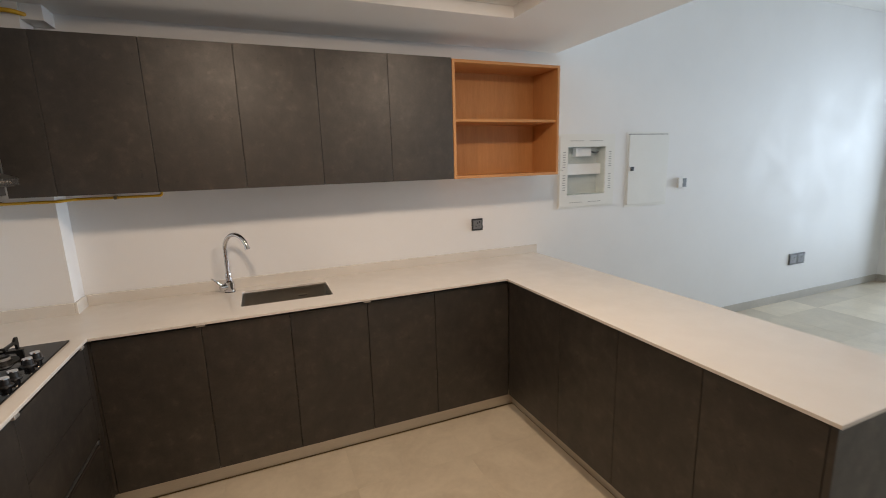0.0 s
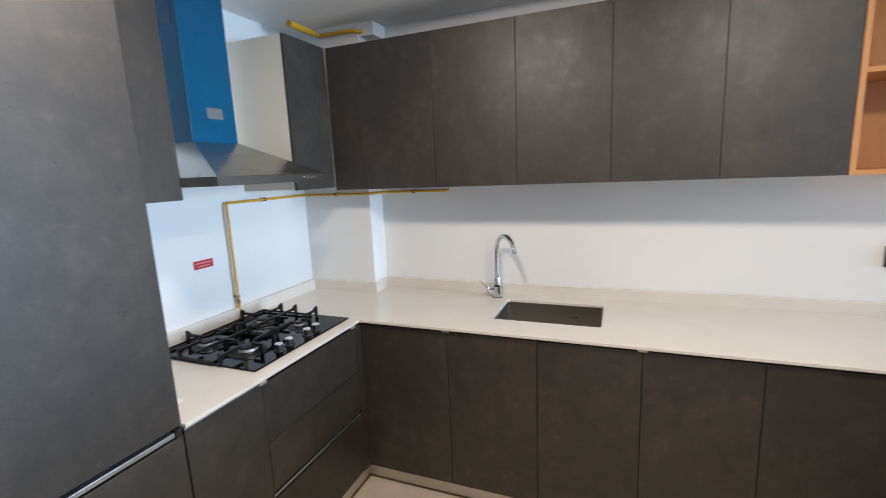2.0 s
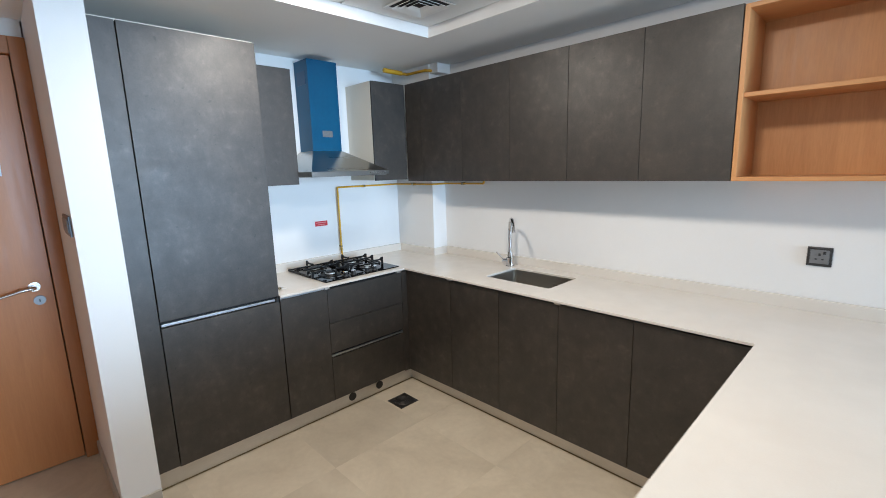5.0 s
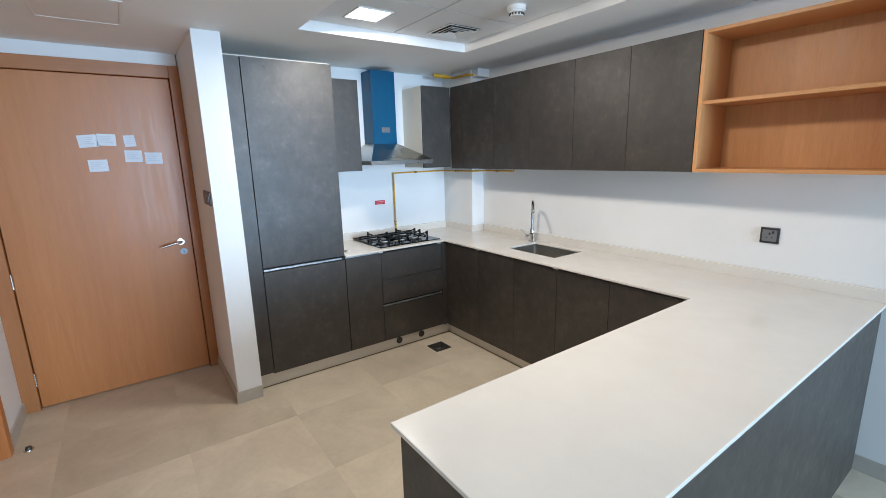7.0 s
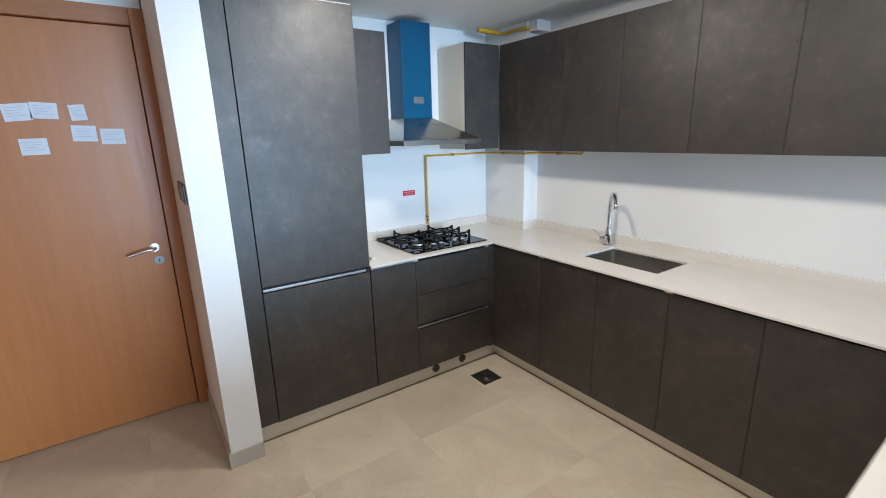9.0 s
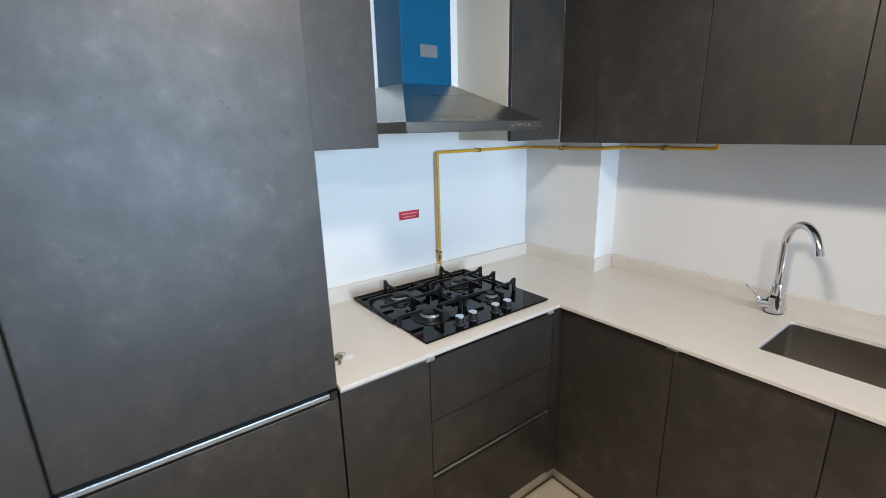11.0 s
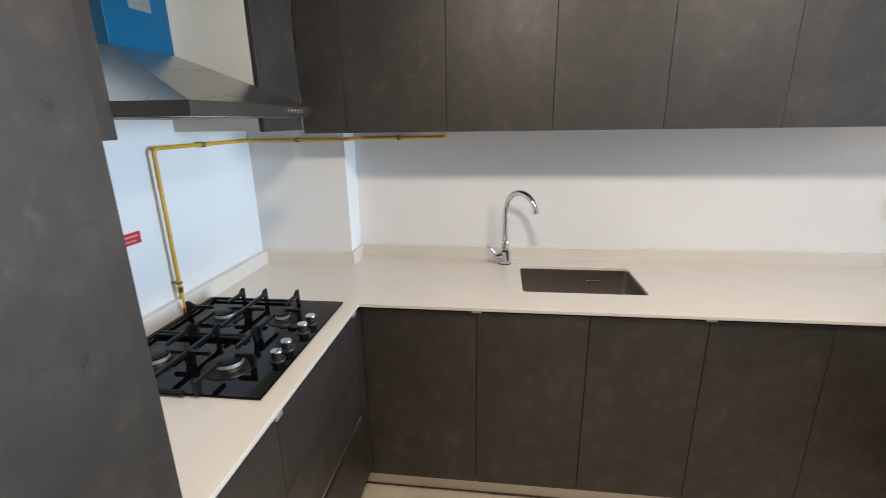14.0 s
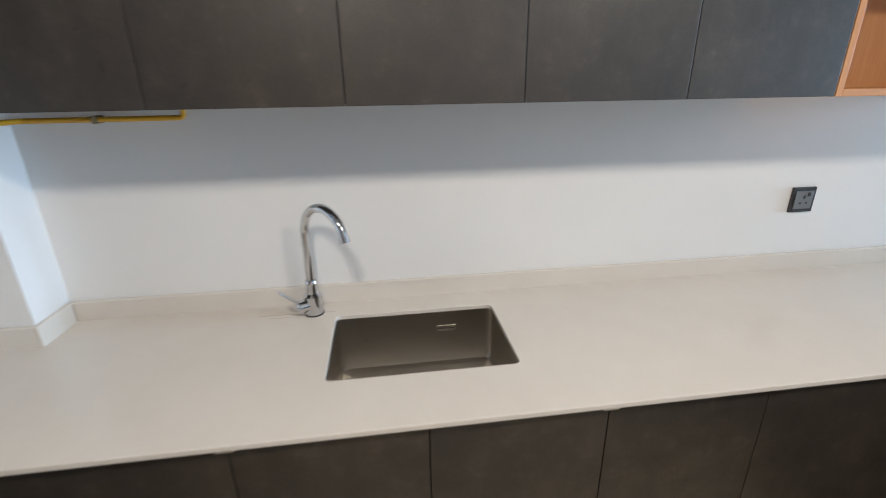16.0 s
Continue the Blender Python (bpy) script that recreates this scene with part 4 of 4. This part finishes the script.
B0, B1, BZ0, BZ1 = 2.128, 2.672, 1.236, 1.798
t = thing("media_box", ((B0 + B1) / 2, NORTH, BZ0), "ivory recessed wall box with a glass window", "wall box")
wi0, wi1, wz0, wz1 = MX0, MX1, MZ0, MZ1
part("rim", boxes((B0, B1, NORTH - 0.009, NORTH, BZ0, wz0), (B0, B1, NORTH - 0.009, NORTH, wz1, BZ1), (B0, wi0, NORTH - 0.009, NORTH, wz0, wz1), (wi1, B1, NORTH - 0.009, NORTH, wz0, wz1)), ENAMEL, t)
part("outer_edge", boxes((B0 - 0.012, B1 + 0.012, NORTH - 0.004, NORTH, BZ0 - 0.012, BZ0), (B0 - 0.012, B1 + 0.012, NORTH - 0.004, NORTH, BZ1, BZ1 + 0.012), (B0 - 0.012, B0, NORTH - 0.004, NORTH, BZ0, BZ1), (B1, B1 + 0.012, NORTH - 0.004, NORTH, BZ0, BZ1)), ENAMEL, t)
part("back", boxes((wi0, wi1, NORTH + 0.098, NORTH + 0.109, wz0, wz1)), ENAMEL_IN, t)
part("liner", boxes((wi0, wi0 + 0.003, NORTH, NORTH + 0.098, wz0, wz1), (wi1 - 0.003, wi1, NORTH, NORTH + 0.098, wz0, wz1), (wi0 + 0.003, wi1 - 0.003, NORTH, NORTH + 0.098, wz0, wz0 + 0.003), (wi0 + 0.003, wi1 - 0.003, NORTH, NORTH + 0.098, wz1 - 0.003, wz1)), ENAMEL_IN, t)
part("rail", boxes((wi0 + 0.005, wi1 - 0.005, NORTH + 0.045, NORTH + 0.050, 1.490, 1.575), (wi0 + 0.005, wi1 - 0.005, NORTH + 0.050, NORTH + 0.097, 1.570, 1.575)), ENAMEL, t, "pale mounting shelf")
part("module", boxes((2.325, 2.475, NORTH + 0.040, NORTH + 0.090, 1.635, 1.706), bevel=0.002), WHITE_PLASTIC, t)
part("cable", tube(bmesh.new(), bends([(2.475, NORTH + 0.06, 1.675), (2.51, NORTH + 0.05, 1.665), (2.55, NORTH + 0.06, 1.660), (2.575, NORTH + 0.07, 1.672)], 0.01), 0.006, 8), GUNMETAL, t, "dark cable stub", True)
gl = part("pane", boxes((wi0, wi1, NORTH - 0.0085, NORTH - 0.0075, wz0, wz1)), GLASS, t)
gl.visible_shadow = False
slots = bmesh.new()
for k in range(7):
    for sz in (1.37, 1.55):
        for sx in (B0 + 0.03, B1 - 0.055):
            box(slots, sx, sx + 0.025, NORTH - 0.0098, NORTH - 0.0088, sz + k * 0.019, sz + k * 0.019 + 0.006)
for sx in (2.23, 2.42):
    for sz in (BZ0 + 0.03, BZ1 - 0.045):
        for k in range(6):
            box(slots, sx + k * 0.022, sx + k * 0.022 + 0.014, NORTH - 0.0098, NORTH - 0.0088, sz, sz + 0.006)
tagged(part("vent_slots", slots, plain("slot_shadow", (0.36, 0.36, 0.34), 0.7), t), kind="stuff")
part("latch", disc(bmesh.new(), (B0 + 0.022, NORTH - 0.009, 1.53), 0.006, 0.006, -0.003, "Y", 12), NICKEL, t)

F0, F1, FZ0, FZ1 = 2.832, 3.270, 1.216, 1.803
t = thing("distribution_board", ((F0 + F1) / 2, NORTH, FZ0), "closed ivory steel distribution board with black lock", "wall box")
part("rim", boxes((F0 - 0.022, F1 + 0.022, NORTH - 0.003, NORTH, FZ0 - 0.022, FZ1 + 0.022), bevel=0.001), ENAMEL, t)
part("door", boxes((F0, F1, NORTH - 0.010, NORTH - 0.003, FZ0, FZ1), bevel=0.0015), ENAMEL, t)
part("gap", boxes((F0 - 0.004, F1 + 0.004, NORTH - 0.0036, NORTH - 0.003, FZ1, FZ1 + 0.006)), GUNMETAL, t, "dark gap above the door")
part("lock", boxes((F0 + 0.024, F0 + 0.058, NORTH - 0.016, NORTH - 0.010, 1.502, 1.536), bevel=0.002), BLACK, t, "black square lock")

# double switch on the hall side of the wall stub
t = thing("light_switch", (-0.955, 0.648, 1.36), "dark gunmetal triple light switch on white wall", "switch")
part("plate", boxes((-1.075, -0.835, 0.638, 0.648, 1.360, 1.450), bevel=0.002), GUNMETAL, t)
for sx in (-1.060, -0.987, -0.914):
    part("rocker", boxes((sx, sx + 0.064, 0.634, 0.638, 1.374, 1.436), bevel=0.0015), PLATE_DARK, t)

# ---- entrance door ----
L0, L1, LZ = -0.460, 0.577, 2.222
door = tagged(new("door_1"), "closed orange-brown veneered entrance door with paper notes", "door", "", "structure")
door.location = (DOORWALL, (L0 + L1) / 2, 0)
X = DOORWALL
part("leaf", boxes((X - 0.062, X - 0.016, L0, L1, 0.006, LZ), bevel=0.0015), DOOR, door)
part("jamb", boxes((X - 0.12, X + 0.016, L1 + 0.005, 0.647, 0, DZ), bevel=0.002), FRAME, door)
part("jamb", boxes((X - 0.12, X + 0.016, SOUTH, L0 - 0.005, 0, DZ), bevel=0.002), FRAME, door)
part("head", boxes((X - 0.12, X + 0.016, L0 - 0.004, L1 + 0.004, LZ + 0.004, DZ), bevel=0.002), DOOR_Y, door)
# dark strips behind the leaf edges; their colour stands in for shade in the gaps
part("seal", boxes((X - 0.11, X - 0.0625, L1 - 0.01, L1 + 0.004, 0, LZ), (X - 0.11, X - 0.0625, L0 - 0.004, L0 + 0.01, 0, LZ), (X - 0.11, X - 0.0625, L0, L1, LZ - 0.01, LZ + 0.004), (X - 0.11, X - 0.064, L0, L1, 0.0, 0.006)), DARK, door)
HYc, HZc = 0.503, 1.045
h = part("door_handle", disc(bmesh.new(), (X - 0.016, HYc, HZc), 0.027, 0.025, 0.009, "X"), NICKEL, door, "satin nickel lever handle", True)
part("lever", tube(bmesh.new(), bends([(X - 0.008, HYc, HZc), (X + 0.042, HYc, HZc), (X + 0.047, HYc - 0.05, HZc - 0.004), (X + 0.043, HYc - 0.135, HZc - 0.024)], 0.015), lambda s: 0.0105 - 0.003 * s, 12), NICKEL, h, smooth=True)
k = part("lock_cylinder", disc(bmesh.new(), (X - 0.016, HYc + 0.012, 0.968), 0.026, 0.025, 0.008, "X"), ALU_FRAME, door, "round grey metal keyhole rose", True)
part("keyhole", boxes((X - 0.008, X - 0.0065, HYc + 0.009, HYc + 0.015, 0.958, 0.976)), BLACK, k)
for hz in (0.215, 0.905, 1.95):
    part("hinge", disc(bmesh.new(), (X - 0.010, L0 - 0.004, hz - 0.05), 0.009, 0.009, 0.10), NICKEL, door, "satin steel hinge", True)
for py, pz, pw, ph, tilt in ((0.055, 1.792, 0.105, 0.082, 5), (0.158, 1.800, 0.105, 0.078, -3), (0.288, 1.792, 0.066, 0.078, 4), (0.297, 1.688, 0.102, 0.080, -2), (0.415, 1.671, 0.105, 0.080, -1), (0.090, 1.628, 0.108, 0.080, 1)):
    t = thing("paper_note", (X - 0.016, py, pz), "small printed white paper taped to the door", "paper", "papers on the door")
    bm = boxes((-0.0002, 0.001, -pw / 2, pw / 2, -ph / 2, ph / 2))
    bmesh.ops.translate(bm, vec=(X - 0.0145, py, pz), verts=bm.verts)
    part("sheet", bm, PAPER, t)
    bm = bmesh.new()
    for q in range(4):
        box(bm, 0.0, 0.0006, -pw * 0.38, pw * (0.36 - 0.11 * ((q * 7) % 3)), ph * (0.26 - 0.16 * q), ph * (0.30 - 0.16 * q))
    bmesh.ops.translate(bm, vec=(X - 0.0132, py, pz), verts=bm.verts)
    part("print", bm, INK, t, "faint grey unreadable print")
    t.rotation_euler = (radians(tilt), 0, 0)

# side door of the hall in the south wall
d2 = tagged(new("door_2"), "closed veneered hall door in an orange-brown frame", "door", "", "structure")
d2.location = ((SX0 + SX1) / 2, SOUTH, 0)
part("jamb", boxes((SX0 - 0.065, SX0 + 0.012, SOUTH - 0.1, SOUTH + 0.016, 0, 2.30), bevel=0.002), DOOR, d2)
part("jamb", boxes((SX1 - 0.012, SX1 + 0.065, SOUTH - 0.1, SOUTH + 0.016, 0, 2.30), bevel=0.002), DOOR, d2)
part("head", boxes((SX0 + 0.012, SX1 - 0.012, SOUTH - 0.1, SOUTH + 0.016, 2.225, 2.30), bevel=0.002), DOOR_Y, d2)
part("leaf", boxes((SX0 + 0.016, SX1 - 0.016, SOUTH - 0.08, SOUTH - 0.035, 0.006, 2.22)), DOOR, d2)
t = thing("door_stop", (-1.02, -0.465, 0), "small round steel floor door stop", "door stop")
part("base", disc(bmesh.new(), (-1.02, -0.465, 0), 0.026, 0.024, 0.006), NICKEL, t, smooth=True)
part("post", disc(bmesh.new(), (-1.02, -0.465, 0.006), 0.016, 0.014, 0.014), DRAIN_STEEL, t, smooth=True)

# floor drain
QX, QY, QR = -0.670, 2.252, 0.077
t = thing("floor_drain", (QX, QY, 0), "square dark steel floor drain grate", "drain")
part("frame", boxes((QX - QR, QX + QR, QY - QR, QY - QR + 0.016, 0.0, 0.004), (QX - QR, QX + QR, QY + QR - 0.016, QY + QR, 0.0, 0.004), (QX - QR, QX - QR + 0.016, QY - QR + 0.016, QY + QR - 0.016, 0.0, 0.004), (QX + QR - 0.016, QX + QR, QY - QR + 0.016, QY + QR - 0.016, 0.0, 0.004)), DRAIN_STEEL, t)
part("well", boxes((QX - QR + 0.016, QX + QR - 0.016, QY - QR + 0.016, QY + QR - 0.016, 0.0005, 0.0015)), BLACK, t)
bm = bmesh.new()
for r in (0.016, 0.03, 0.044, 0.056):
    tube(bm, [(QX + r * math.cos(k * math.tau / 28), QY + r * math.sin(k * math.tau / 28), 0.0025) for k in range(29)], 0.0022, 6)
part("grate", bm, DRAIN_STEEL, t)

# bunch of keys on the worktop
KXc, KYc = -1.000, 1.588
t = thing("door_keys", (KXc, KYc, TOP), "bunch of worn bronze keys on the worktop", "keys")
part("ring", tube(bmesh.new(), [(KXc - 0.01 + 0.016 * math.cos(k * math.tau / 20), KYc + 0.01 + 0.016 * math.sin(k * math.tau / 20), TOP + 0.004) for k in range(21)], 0.0012, 6), NICKEL, t, smooth=True)
for ang, lift in ((-60, 0.0), (-95, 0.003), (-20, 0.005)):
    bm = disc(bmesh.new(), (0, 0, 0), 0.0125, 0.0125, 0.0024, n=16)
    box(bm, 0.010, 0.046, -0.0035, 0.0035, 0.0002, 0.0022)
    box(bm, 0.026, 0.030, 0.0035, 0.0055, 0.0002, 0.0022)
    box(bm, 0.036, 0.042, 0.0035, 0.0052, 0.0002, 0.0022)
    bmesh.ops.transform(bm, matrix=Matrix.Translation((KXc, KYc, TOP + 0.001 + lift)) @ Matrix.Rotation(radians(ang), 4, "Z"), verts=bm.verts)
    part("key", bm, BRONZE, t)

part("tag", disc(bmesh.new(), (KXc + 0.013, KYc + 0.025, TOP), 0.016, 0.016, 0.0015, n=28), WHITE_PLASTIC, t, "round white plastic key tag", True)

# ---- floor: tiles laid as pieces on a grout bed ----
floor = solid("floor", boxes((-1.8, EAST + 0.2, SOUTH - DEPTH, NORTH + 0.1, -0.12, -0.0007)), GROUT, "matt beige porcelain floor tiles with thin joints", "floor", "structure", at=(0, 0, -0.12))
TX0, TY0, TW, TL = -0.388, 0.304, 0.6285, 0.6185
bm = boxes((-TW / 2 + 0.0006, TW / 2 - 0.0006, -TL / 2 + 0.0006, TL / 2 - 0.0006, -0.008, 0.0), bevel=0.0003)
tile_mesh = mesh_from("tile", bm, TILE, (0, 0, 0))
for i in range(-3, 17):
    for j in range(-2, 5):
        o = new("tile", tile_mesh)
        o.parent = floor
        o.location = (TX0 + (i + 0.5) * TW, TY0 + (j + 0.5) * TL, 0.12)
